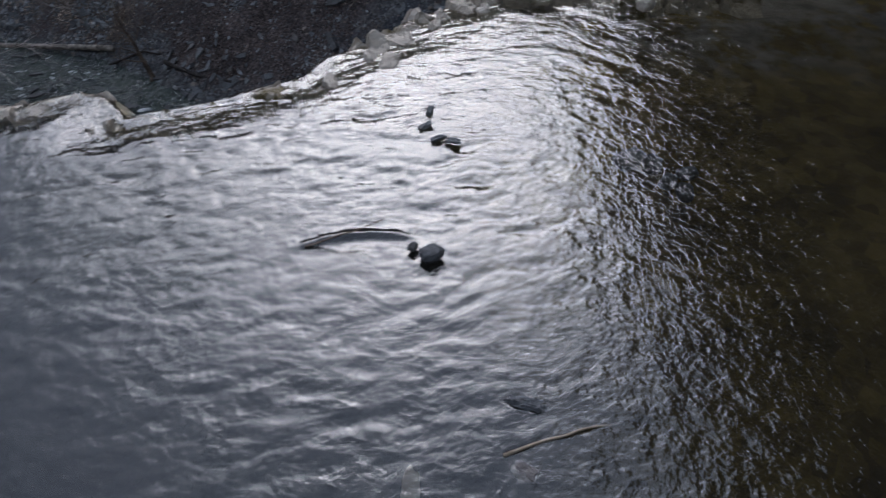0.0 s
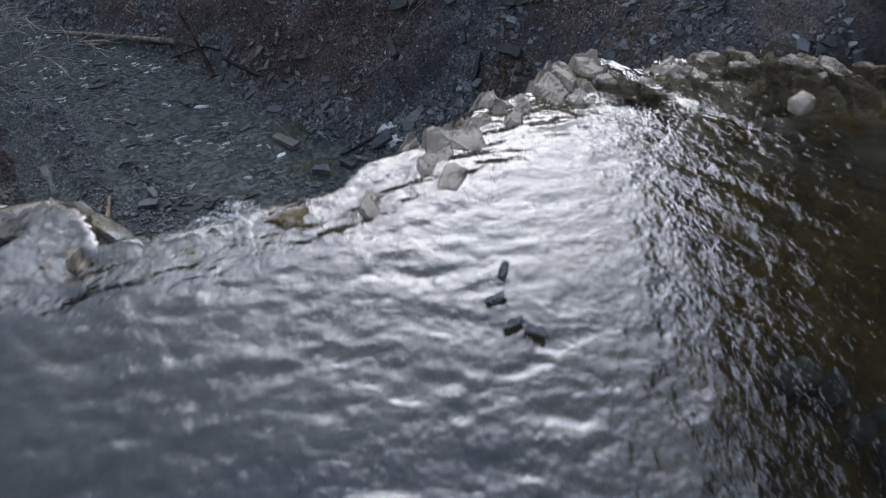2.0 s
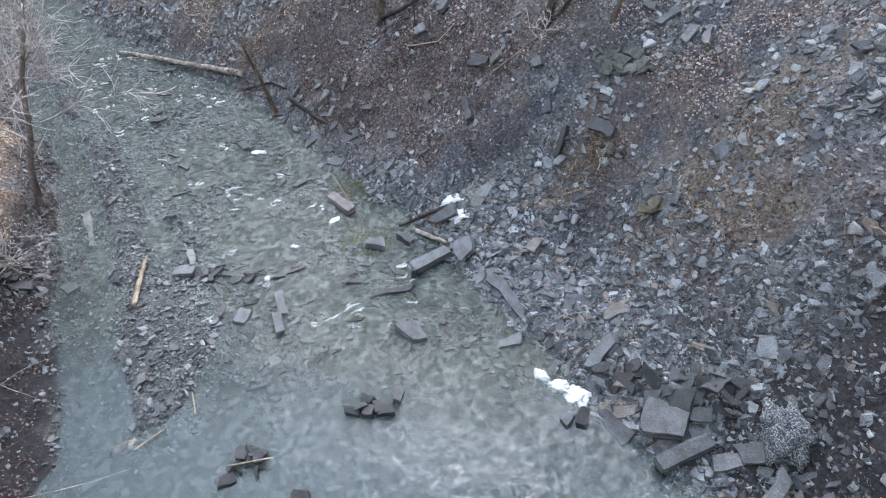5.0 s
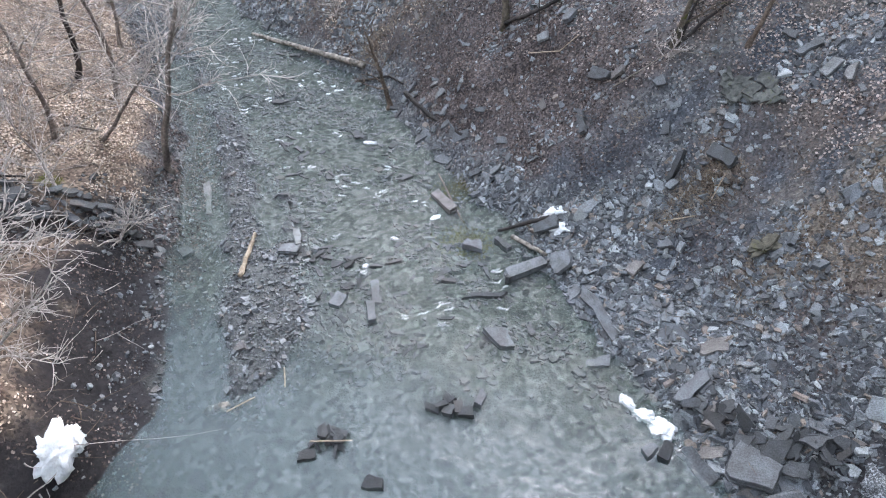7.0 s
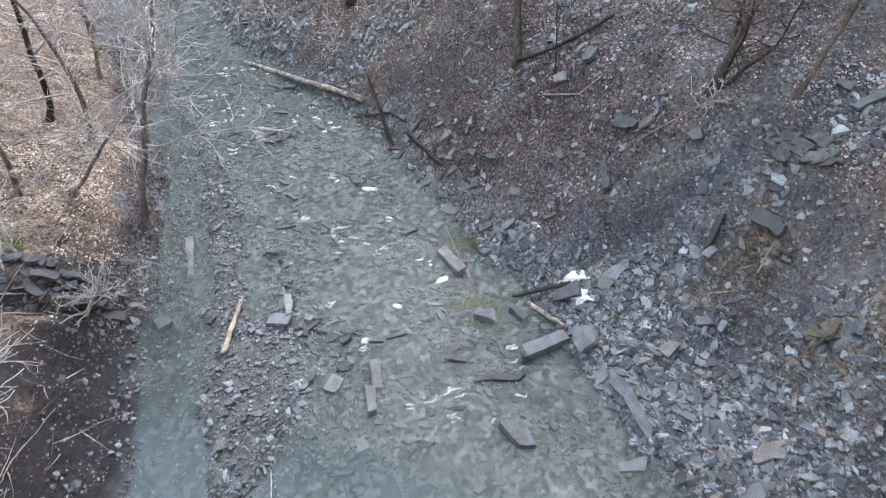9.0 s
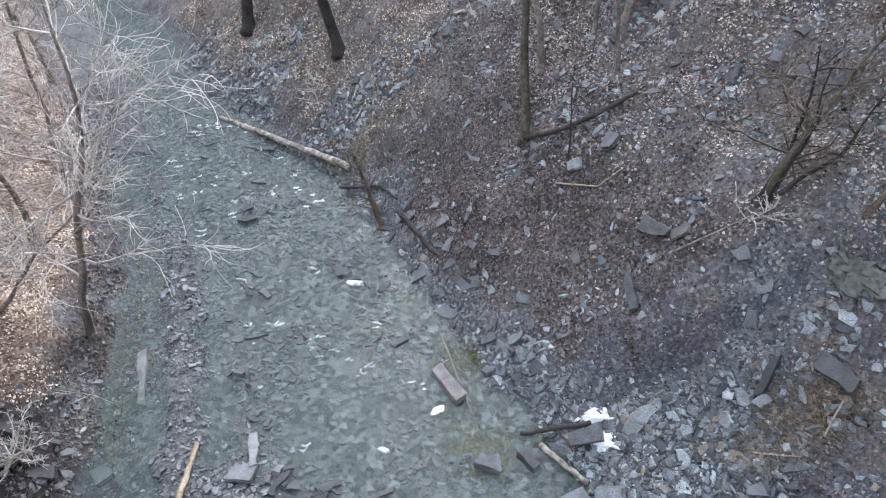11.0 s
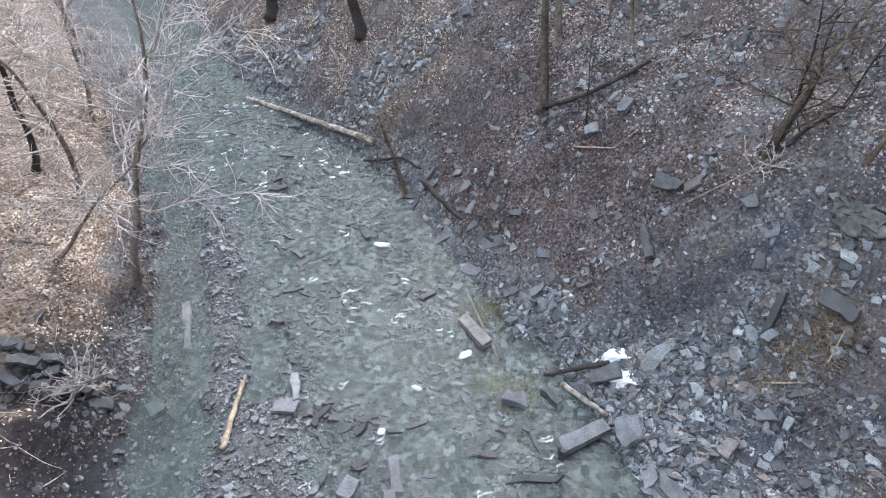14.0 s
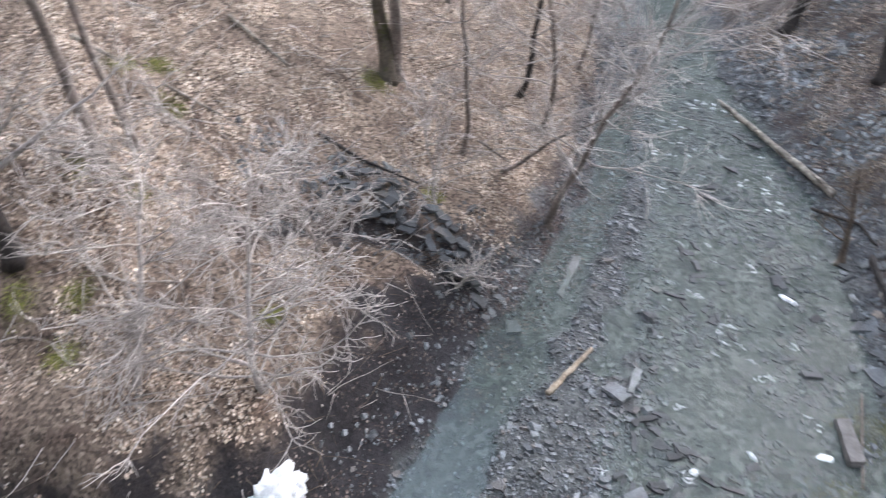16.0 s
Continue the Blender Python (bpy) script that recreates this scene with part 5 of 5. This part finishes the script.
# white riffles where the stream runs over stones: short ragged crests that bend downstream
def riffles(name, spots_xy, label, seed):
    rng = np.random.RandomState(seed)
    verts, quads = [], []
    for x, y, size in spots_xy:
        for _ in range(rng.randint(2, 5)):
            cx, cy = x + rng.normal(0, size * 0.35), y + rng.normal(0, size * 0.25)
            turn, length, bow = rng.normal(0.6, 0.45), size * rng.uniform(0.35, 0.9), rng.uniform(-0.35, 0.35)
            n = 9
            o = len(verts)
            for i in range(n + 1):
                f = 2 * i / n - 1
                u, v = f * length / 2, bow * length * (f * f - 0.5) + rng.normal(0, 0.012)
                w = size * 0.065 * (1.05 - abs(f)) * rng.uniform(0.35, 1.4)
                px, py = cx + u * math.cos(turn) - v * math.sin(turn), cy + u * math.sin(turn) + v * math.cos(turn)
                z = float(creek(py)) + 0.03
                for off, up in ((-w, -0.02), (0, 0.02 * rng.uniform(0.4, 1.4)), (w, -0.02)):
                    verts.append((px - off * math.sin(turn), py + off * math.cos(turn), z + up))
            for i in range(n):
                for j in (0, 1):
                    c = o + i * 3 + j
                    quads += [c, c + 1, c + 4, c + 3]
    return tagged(new(name, raw_mesh(name, np.array(verts), quads, np.full(len(quads) // 4, 4), FOAM, True)), label, "foam", kind="stuff")


rx, ry, rg = sow(900, -16, 2, 9.3, 25, lambda x, y, z, r, l, b, lip: (r < -0.5) * (b < -0.4) * step(0.0, 0.6, waves(x, y, 1.3, 63)) * (0.25 + 0.75 * step(12, 15, y)), 204)
crest_spots = [(-12.0, 18.0, 0.5), (-11.4, 19.25, 0.45), (-9.4, 16.5, 0.45), (-7.9, 17.5, 0.45), (-7.9, 15.3, 0.3), (-5.5, 16.1, 0.3), (-5.7, 12.2, 0.3), (-4.3, 11.2, 0.3), (-2.0, 10.55, 0.32), (-1.06, 12.15, 0.35), (-0.8, 11.8, 0.4), (-5.2, 9.7, 0.3)]
riffles("riffle_foam", crest_spots + [(x, y, k) for x, y, k in zip(rx[:60], ry[:60], rg.uniform(0.08, 0.24, 60))], "small white riffles in the stream", 64)


# ---------------------------------------------------------------- old snow
def snow_patch(x, y, a, b, h, turn, seed, label, z=None):
    rng = np.random.RandomState(seed)
    bm = bmesh.new()
    bmesh.ops.create_icosphere(bm, subdivisions=4, radius=1)
    off = Vector(rng.uniform(-9, 9, 3))
    for v in bm.verts:
        k = 1 + 0.45 * noise.noise(v.co * 1.7 + off) + 0.34 * noise.noise(v.co * 4 + off) + 0.2 * noise.noise(v.co * 9 + off) + 0.14 * noise.noise(v.co * 19 + off)
        k2 = 1 + 0.7 * noise.noise(v.co * 2.3 + off * 2)
        v.co = Vector((v.co.x * a * k, v.co.y * b * k * k2, max(v.co.z, -0.25) * h * min(k, 1.1)))
    ob = part("snow_patch", bm, SNOW, None, "", True)
    lay(ob, x, y, turn, -h * 0.05, 0, 0, z)
    return tagged(ob, label, "snow")


snow_patch(-0.03, 14.38, 0.34, 0.17, 0.12, 20, 1, "small patch of old white snow on the scree")
snow_patch(0.25, 13.9, 0.21, 0.26, 0.12, 70, 2, "small patch of old white snow on the scree")
snow_patch(-6.68, 17.4, 0.2, 0.07, 0.06, 10, 3, "scrap of white snow on a rock in the stream", float(creek(17.4)))
snow_patch(-4.05, 12.68, 0.11, 0.045, 0.06, 0, 4, "scrap of white snow on a rock in the stream", float(creek(12.68)))
snow_patch(-4.35, 11.35, 0.07, 0.07, 0.05, 0, 5, "scrap of white snow on a rock in the stream", float(creek(11.35)))
snow_patch(-3.3, 14.0, 0.16, 0.08, 0.02, 60, 6, "thin crust of ice and snow at the stream's edge", float(creek(14.0)))
snow_patch(2.5, 8.88, 0.18, 0.1, 0.07, -40, 12, "melting snow bank at the pool's edge", 0.0)
snow_patch(2.85, 8.66, 0.2, 0.12, 0.06, -10, 7, "melting snow bank at the pool's edge", 0.0)
snow_patch(3.2, 8.44, 0.27, 0.19, 0.08, -28, 8, "melting snow bank at the pool's edge", 0.02)
snow_patch(-7.42, 4.2, 0.36, 0.4, 0.34, 20, 9, "heap of old white snow on the bank")
snow_patch(-7.42, 4.55, 0.24, 0.2, 0.24, 0, 10, "heap of old white snow on the bank")
snow_patch(6.9, 7.5, 0.4, 0.5, 0.45, 0, 11, "rime-crusted mound of ice beside the falls").data.materials[0] = RIME


# layered shale showing through the leaves above the gully
rng = np.random.RandomState(71)
GULLY_LEDGE = [(-13.0, 8.1), (-12.5, 9.0), (-11.6, 9.7), (-10.9, 10.0), (-10.0, 10.4)]
for i in range(52):
    x, y, dx, dy = along(GULLY_LEDGE, rng.uniform(0, 3.9))
    off = rng.choice((-0.32, 0.0, 0.34)) + rng.normal(0, 0.07)
    size = rng.uniform(0.18, 0.5)
    slab(*near(x + dy * off, y - dx * off, size, math.degrees(math.atan2(dy, dx)) + rng.normal(0, 14)), size * rng.uniform(0.35, 0.6), rng.uniform(0.05, 0.1), "grey-brown shale ledge showing through the leaves", SHALE_BROWN, rng.normal(0, 5), rng.normal(0, 5), lift=rng.uniform(0.02, 0.1), group="shale ledges of the gully", flat=0.55)


# ---------------------------------------------------------------- logs and sticks
log("fallen_log", [(-15.4, 24.8), (-12.2, 23.6), (-8.9, 22.3)], 0.085, 0.125, LOG_WOOD, "long pale weathered log lying across the stream's edge", seed=1, ends=(-1.85, -1.2))
log("fallen_log", [(-7.7, 11.62), (-7.14, 9.94)], 0.05, 0.07, BARE_WOOD, "short bleached log lying on the gravel bar", seed=2, stubs=1, lift=0.04)
log("fallen_log", [(-3.0, 20.85), (-2.0, 20.65), (-1.3, 20.8), (-0.4, 21.15)], 0.07, 0.05, BARK_DARK, "dark curved log lying at a tree's foot", seed=3, lift=0.15)
log("fallen_log", [(-1.0, 13.75), (0.05, 13.05)], 0.07, 0.05, LOG_WOOD, "peeling birch log among the shale slabs", seed=4, lift=0.12)
log("fallen_log", [(-1.45, 13.95), (-0.1, 14.2)], 0.05, 0.06, BARK_DARK, "dark wet log beside old snow", seed=5, lift=0.1)
log("fallen_log", [(-5.9, 6.3), (-5.5, 6.5)], 0.1, 0.1, LOG_WOOD, "short brown log end at the pool's edge", seed=6, stubs=0)
log("stick", [(3.88, 14.45), (3.68, 13.95)], 0.02, 0.015, BARE_WOOD, "pale bare stick on dry grass", "stick", 7, 2, 0.1)
log("stick", [(2.76, 13.85), (3.4, 13.65)], 0.018, 0.012, BARE_WOOD, "thin tan stick on the scree", "stick", 8, 1, 0.06)
log("stick", [(-4.75, 7.65), (-4.5, 7.2)], 0.018, 0.014, BARE_WOOD, "white bare stick in the shallows", "stick", 9, 0, 0.05, True)
log("stick", [(-5.4, 6.3), (-5.0, 6.8)], 0.02, 0.012, BARE_WOOD, "white branching stick at the pool's edge", "stick", 10, 4, 0.05, True)
log("stick", [(-3.4, 6.12), (-2.6, 6.38)], 0.018, 0.012, BARE_WOOD, "pale stick lodged on a rock in the pool", "stick", 11, 1, 0.16, True)
log("stick", [(-3.9, 16.2), (-2.5, 14.0)], 0.02, 0.014, STICKS, "brown stick at the stream's edge", "stick", 12, 2, 0.04, True)
log("stick", [(2.9, 10.4), (3.4, 10.1)], 0.012, 0.01, BARE_WOOD, "thin tan stick on the scree", "stick", 13, 0, 0.05)

log("fallen_branch", [(-17.2, 4.1), (-15.6, 5.6), (-14.6, 6.7)], 0.045, 0.02, LOG_WOOD, "thin grey fallen branch on leaf litter", "branch", 21, 5, 0.03)
log("fallen_branch", [(-15.0, 2.3), (-13.9, 3.6), (-13.2, 4.7)], 0.05, 0.02, BARK, "brown fallen branch on leaf litter", "branch", 22, 5, 0.03)
log("fallen_branch", [(-14.3, 8.3), (-13.4, 8.9), (-12.8, 10.1)], 0.05, 0.03, BARK_DARK, "dark fallen branch above the gully", "branch", 23, 4, 0.04)
log("fallen_branch", [(-12.5, 11.2), (-11.6, 11.9)], 0.035, 0.02, BARK, "brown fallen branch on leaf litter", "branch", 24, 3, 0.03)
log("fallen_branch", [(-13.9, 12.6), (-12.6, 13.3)], 0.04, 0.02, BARK, "brown fallen branch on leaf litter", "branch", 25, 3, 0.03)
log("fallen_branch", [(-17.6, 7.6), (-16.0, 8.4)], 0.05, 0.03, LOG_WOOD, "thin grey fallen branch on leaf litter", "branch", 26, 4, 0.03)
log("fallen_branch", [(-9.0, 21.6), (-7.4, 21.2), (-6.6, 20.6)], 0.06, 0.03, BARK_DARK, "dark fallen branch on the hillside", "branch", 27, 5, 0.05)
log("fallen_branch", [(-6.4, 20.2), (-5.0, 18.8), (-3.5, 17.5)], 0.09, 0.05, BARK_DARK, "dark fallen branch on the hillside", "branch", 28, 5, 0.04)
log("fallen_branch", [(-1.9, 19.4), (-0.9, 19.0), (-0.4, 19.2)], 0.02, 0.012, BARE_WOOD, "pale forked branch on the leafy slope", "branch", 29, 5, 0.06)
log("fallen_branch", [(0.9, 17.0), (2.2, 17.3), (3.0, 17.0)], 0.02, 0.01, LOG_WOOD, "pale twisted root branch on the slope", "branch", 30, 7, 0.1)
rng = np.random.RandomState(31)
runs = []
tx, ty = rng.uniform(-24, -7, 3600), rng.uniform(-1, 22, 3600)
for x, y, z, l, lip in zip(tx, ty, *(land(tx, ty)[i] for i in (0, 2, 4))):
    if l < 0.1 or lip < 0.8:
        continue
    runs.append(wander(rng, (x, y, z + 0.03), (rng.normal(), rng.normal(), rng.normal(0, 0.15)), rng.gamma(2, 0.4), rng.uniform(0.006, 0.02), 0.003, 5, 0.12))
tagged(new("fallen_twigs", tubes("fallen_twigs", runs[::2], STICKS, 3)), "brown twigs lying in the leaf litter", "twigs", kind="stuff")
tagged(new("fallen_twigs", tubes("fallen_twigs", runs[1::2], TWIG, 3)), "pale bare twigs lying in the leaf litter", "twigs", kind="stuff")
runs = []
tx, ty = rng.uniform(-14, 9, 1500), rng.uniform(8, 27, 1500)
for x, y, z, r in zip(tx, ty, *(land(tx, ty)[i] for i in (0, 1))):
    if r < 0.5:
        continue
    runs.append(wander(rng, (x, y, z + 0.03), (rng.normal(), rng.normal(), rng.normal(0, 0.3)), rng.uniform(0.2, 1.1), rng.uniform(0.005, 0.012), 0.003, 4, 0.14))
tagged(new("fallen_twigs", tubes("fallen_twigs", runs, STICKS, 3)), "brown twigs scattered over the hillside", "twigs", kind="stuff")


# ---------------------------------------------------------------- trees
GREY = "leafless grey-barked tree with a pale twiggy crown"
BANK, HILL = "trees on the wooded bank", "trees on the hillside"
bare_tree("tree", -11.64, 13.4, 9.0, 0.11, (0.14, -0.04), 1, BARK, TWIG, GREY, 26, 11, 0.36, 0.4, BANK)
bare_tree("tree", -14.15, 15.0, 8.0, 0.09, (0.26, 0.0), 2, BARK, TWIG, GREY, 20, 9, 0.3, 0.38, BANK)
bare_tree("tree", -15.7, 15.3, 8.0, 0.1, (0.24, 0.02), 3, BARK_DARK, TWIG, GREY, 16, 9, 0.35, 0.38, BANK)
bare_tree("tree", -12.75, 12.6, 5.0, 0.06, (0.7, 0.05), 4, BARK, TWIG, "thin crooked leafless tree leaning to the stream", 14, 8, 0.3, 0.4, BANK)
bare_tree("tree", -13.66, 11.9, 7.0, 0.08, (0.42, 0.02), 5, BARK, TWIG, "thin crooked leafless tree leaning to the stream", 14, 8, 0.35, 0.35, BANK)
bare_tree("tree", -15.9, 10.95, 10, 0.22, (0.08, 0.0), 6, BARK_MOSSY, TWIG, "twin-stemmed grey tree with moss at its foot", 14, 8, 0.45, 0.3, BANK)
bare_tree("tree", -16.1, 11.25, 10, 0.19, (0.2, 0.03), 7, BARK, TWIG, "grey stem of a twin-stemmed tree", 12, 8, 0.45, 0.3, BANK)
bare_tree("tree", -14.1, 3.7, 9, 0.13, (0.03, 0.0), 8, BARK, TWIG, GREY, 14, 8, 0.4, 0.35, BANK)
bare_tree("tree", -14.3, 4.4, 9, 0.1, (0.06, 0.02), 9, BARK, TWIG, GREY, 14, 8, 0.4, 0.35, BANK)
bare_tree("tree", -13.1, 1.7, 9, 0.2, (0.02, 0.0), 10, BARK_DARK, TWIG, GREY, 18, 9, 0.3, 0.42, BANK)
bare_tree("tree", -19.5, 15, 10, 0.12, (0.1, 0), 11, BARK, TWIG, GREY, 14, 7, 0.35, 0.35, BANK)
bare_tree("tree", -18.5, 7.4, 10, 0.12, (0.1, 0), 12, BARK, TWIG, GREY, 12, 7, 0.4, 0.35, BANK)
bare_tree("tree", -22, 12, 11, 0.15, (0, 0.03), 13, BARK, TWIG, GREY, 12, 7, 0.4, 0.35, BANK)
bare_tree("tree", -22.5, 19, 11, 0.14, (0.1, 0.03), 14, BARK, TWIG, GREY, 16, 9, 0.3, 0.4, BANK)
bare_tree("tree", -17.8, 19.5, 9, 0.08, (0.3, 0.0), 15, BARK, TWIG, GREY, 26, 11, 0.25, 0.45, BANK)
bare_tree("tree", -21.5, 23.5, 10, 0.1, (0.3, 0.0), 16, BARK, TWIG, GREY, 24, 11, 0.25, 0.45, BANK)
bare_tree("shrub", -8.7, 4.7, 4.4, 0.07, (0.05, 0.1), 17, TWIG, TWIG, "pale many-branched leafless shrub on the bank", 34, 14, 0.12, 0.66)
bare_tree("shrub", -10.4, 9.7, 1.3, 0.05, (0.5, 0.0), 18, TWIG, TWIG, "uprooted tangle of pale roots at the gully's mouth", 26, 7, 0.05, 0.9)
bare_tree("shrub", -11.4, 6.9, 3.4, 0.04, (0.1, 0.0), 19, TWIG, TWIG, "pale many-branched leafless shrub on the bank", 26, 12, 0.1, 0.6)
bare_tree("shrub", -9.8, 2.9, 4.8, 0.07, (0.1, 0.1), 30, TWIG, TWIG, "pale many-branched leafless shrub on the bank", 30, 14, 0.2, 0.55)
bare_tree("shrub", -12.2, 10.2, 3.0, 0.04, (0.1, 0.0), 31, TWIG, TWIG, "pale many-branched leafless shrub on the bank", 20, 10, 0.1, 0.6)
bare_tree("tree", -6.95, 20.0, 3.4, 0.11, (-0.08, 0.02), 20, STICKS, STICKS, "short brown leafless tree at the stream's edge", 12, 8, 0.35, 0.4, HILL)
bare_tree("tree", -3.0, 21.0, 10, 0.13, (-0.02, 0.0), 21, BARK_MOSSY, TWIG, "straight mossy-barked leafless tree", 9, 6, 0.55, 0.3, HILL)
bare_tree("tree", -10.7, 26.3, 10, 0.22, (-0.18, 0.02), 22, BARK_DARK, BARK_DARK, "stout dark leafless tree on the hillside", 10, 6, 0.45, 0.35, HILL)
bare_tree("tree", -15.9, 28.7, 10, 0.25, (0.05, 0.05), 23, BARK_DARK, BARK_DARK, "stout dark leafless tree on the hillside", 10, 6, 0.45, 0.35, HILL)
bare_tree("tree", 2.2, 17.55, 5.0, 0.08, (0.0, 0.03), 24, BARK_MOSSY, STICKS, "forked leafless tree clinging to the slope", 14, 9, 0.25, 0.4, HILL)
bare_tree("tree", 2.35, 17.6, 3.0, 0.06, (0.6, 0.05), 25, BARK_DARK, STICKS, "forked leafless tree clinging to the slope", 8, 7, 0.3, 0.4, HILL)
bare_tree("shrub", 2.1, 17.3, 1.0, 0.025, (0.0, -0.3), 26, TWIG, TWIG, "hanging pale roots and branches below a tree", 12, 4, 0.05, 0.8)
bare_tree("tree", 2.1, 17.6, 3.6, 0.06, (0.25, 0.05), 33, BARK_DARK, STICKS, "dark leaning stem of a forked leafless tree", 7, 5, 0.35, 0.35, HILL)
bare_tree("tree", 2.28, 17.5, 3.2, 0.05, (0.12, 0.1), 34, BARK_DARK, STICKS, "dark leaning stem of a forked leafless tree", 6, 5, 0.35, 0.35, HILL)
bare_tree("tree", 3.9, 17.2, 6.0, 0.065, (0.05, 0.05), 27, STICKS, STICKS, "thin brown leafless tree leaning on the slope", 10, 7, 0.3, 0.4, HILL)
bare_tree("tree", -1.72, 19.8, 3.0, 0.03, (0.0, 0.0), 28, BARK_DARK, BARK_DARK, "thin dark leafless sapling", 5, 3, 0.4, 0.3, HILL)
bare_tree("shrub", -10.9, 24.5, 1.2, 0.03, (0.1, -0.2), 29, TWIG, TWIG, "pale tangle of exposed roots under the bank", 16, 4, 0.05, 0.9)
rng = np.random.RandomState(41)
for i in range(10):
    x, y = rng.uniform(-4, 8), rng.uniform(22, 27)
    bare_tree("tree", x, y, rng.uniform(7, 10), rng.uniform(0.06, 0.13), (rng.normal(0, 0.06), rng.normal(0, 0.06)), 60 + i, BARK, TWIG, "leafless tree high on the hillside", 10, 5, 0.35, 0.35, HILL)


# ---------------------------------------------------------------- grass and moss
def tuft(kind, x, y, spread, blades, length, mat, label, category, seed):
    rng = np.random.RandomState(seed)
    verts, faces = [], []
    for i in range(blades):
        px, py = x + rng.normal(0, spread), y + rng.normal(0, spread)
        p = np.array((px, py, ground_z(px, py)))
        a = rng.uniform(0, 2 * math.pi)
        d = np.array((math.cos(a), math.sin(a), rng.uniform(0.1, 0.9)))
        w = np.array((-math.sin(a), math.cos(a), 0)) * length * (0.025 if length > 0.1 else 0.3)
        k = length * rng.uniform(0.5, 1.2)
        o = len(verts)
        verts += [p - w, p + w, p + d * k * 0.6 + w * 0.7, p + d * k * 0.6 - w * 0.7, p + d * k + np.array((0, 0, -0.25 * k))]
        faces += [(o, o + 1, o + 2, o + 3), (o + 3, o + 2, o + 4)]
    base = np.array((x, y, ground_z(x, y)))
    me = raw_mesh(kind, np.array(verts) - base, [v for f in faces for v in f], [len(f) for f in faces], mat)
    ob = new(kind, me)
    ob.location = base
    return tagged(ob, label, category, kind="stuff")


DRY = "mat of dry tan grass on the slope"
tuft("grass_tuft", 3.35, 14.2, 0.3, 1100, 0.2, GRASS_DRY, DRY, "grass", 1)
tuft("grass_tuft", 3.75, 14.45, 0.25, 800, 0.2, GRASS_DRY, DRY, "grass", 2)
tuft("grass_tuft", 2.85, 13.85, 0.25, 600, 0.16, GRASS_DRY, DRY, "grass", 3)
tuft("grass_tuft", -8.6, 22.9, 0.35, 300, 0.3, GRASS_DRY, "bleached grass hanging over the bank", "grass", 4)
tuft("moss_patch", -3.25, 15.5, 0.3, 900, 0.08, WEED, "olive-green weed in the shallows", "water weed", 6)
tuft("moss_patch", -2.2, 13.3, 0.34, 900, 0.08, WEED, "olive-green weed in the shallows", "water weed", 7)
tuft("grass_tuft", 1.7, 16.2, 0.2, 150, 0.2, GRASS_DRY, DRY, "grass", 5)
for i, (x, y, s) in enumerate(((-15.7, 10.5, 0.22), (-13.34, 4.06, 0.2), (-12.44, 1.48, 0.24), (-16.43, 4.77, 0.24), (-11.85, 2.5, 0.2), (-11.08, 1.89, 0.18), (-10.19, 5.42, 0.14), (-15.24, 5.48, 0.18), (-12.4, 10.32, 0.16), (-16.3, 5.6, 0.2), (-13.9, 3.3, 0.15))):
    tuft("moss_patch", x, y, s * 0.75, 800, 0.05, MOSS_GREEN, "bright yellow-green moss patch on the leafy bank", "moss", 20 + i)
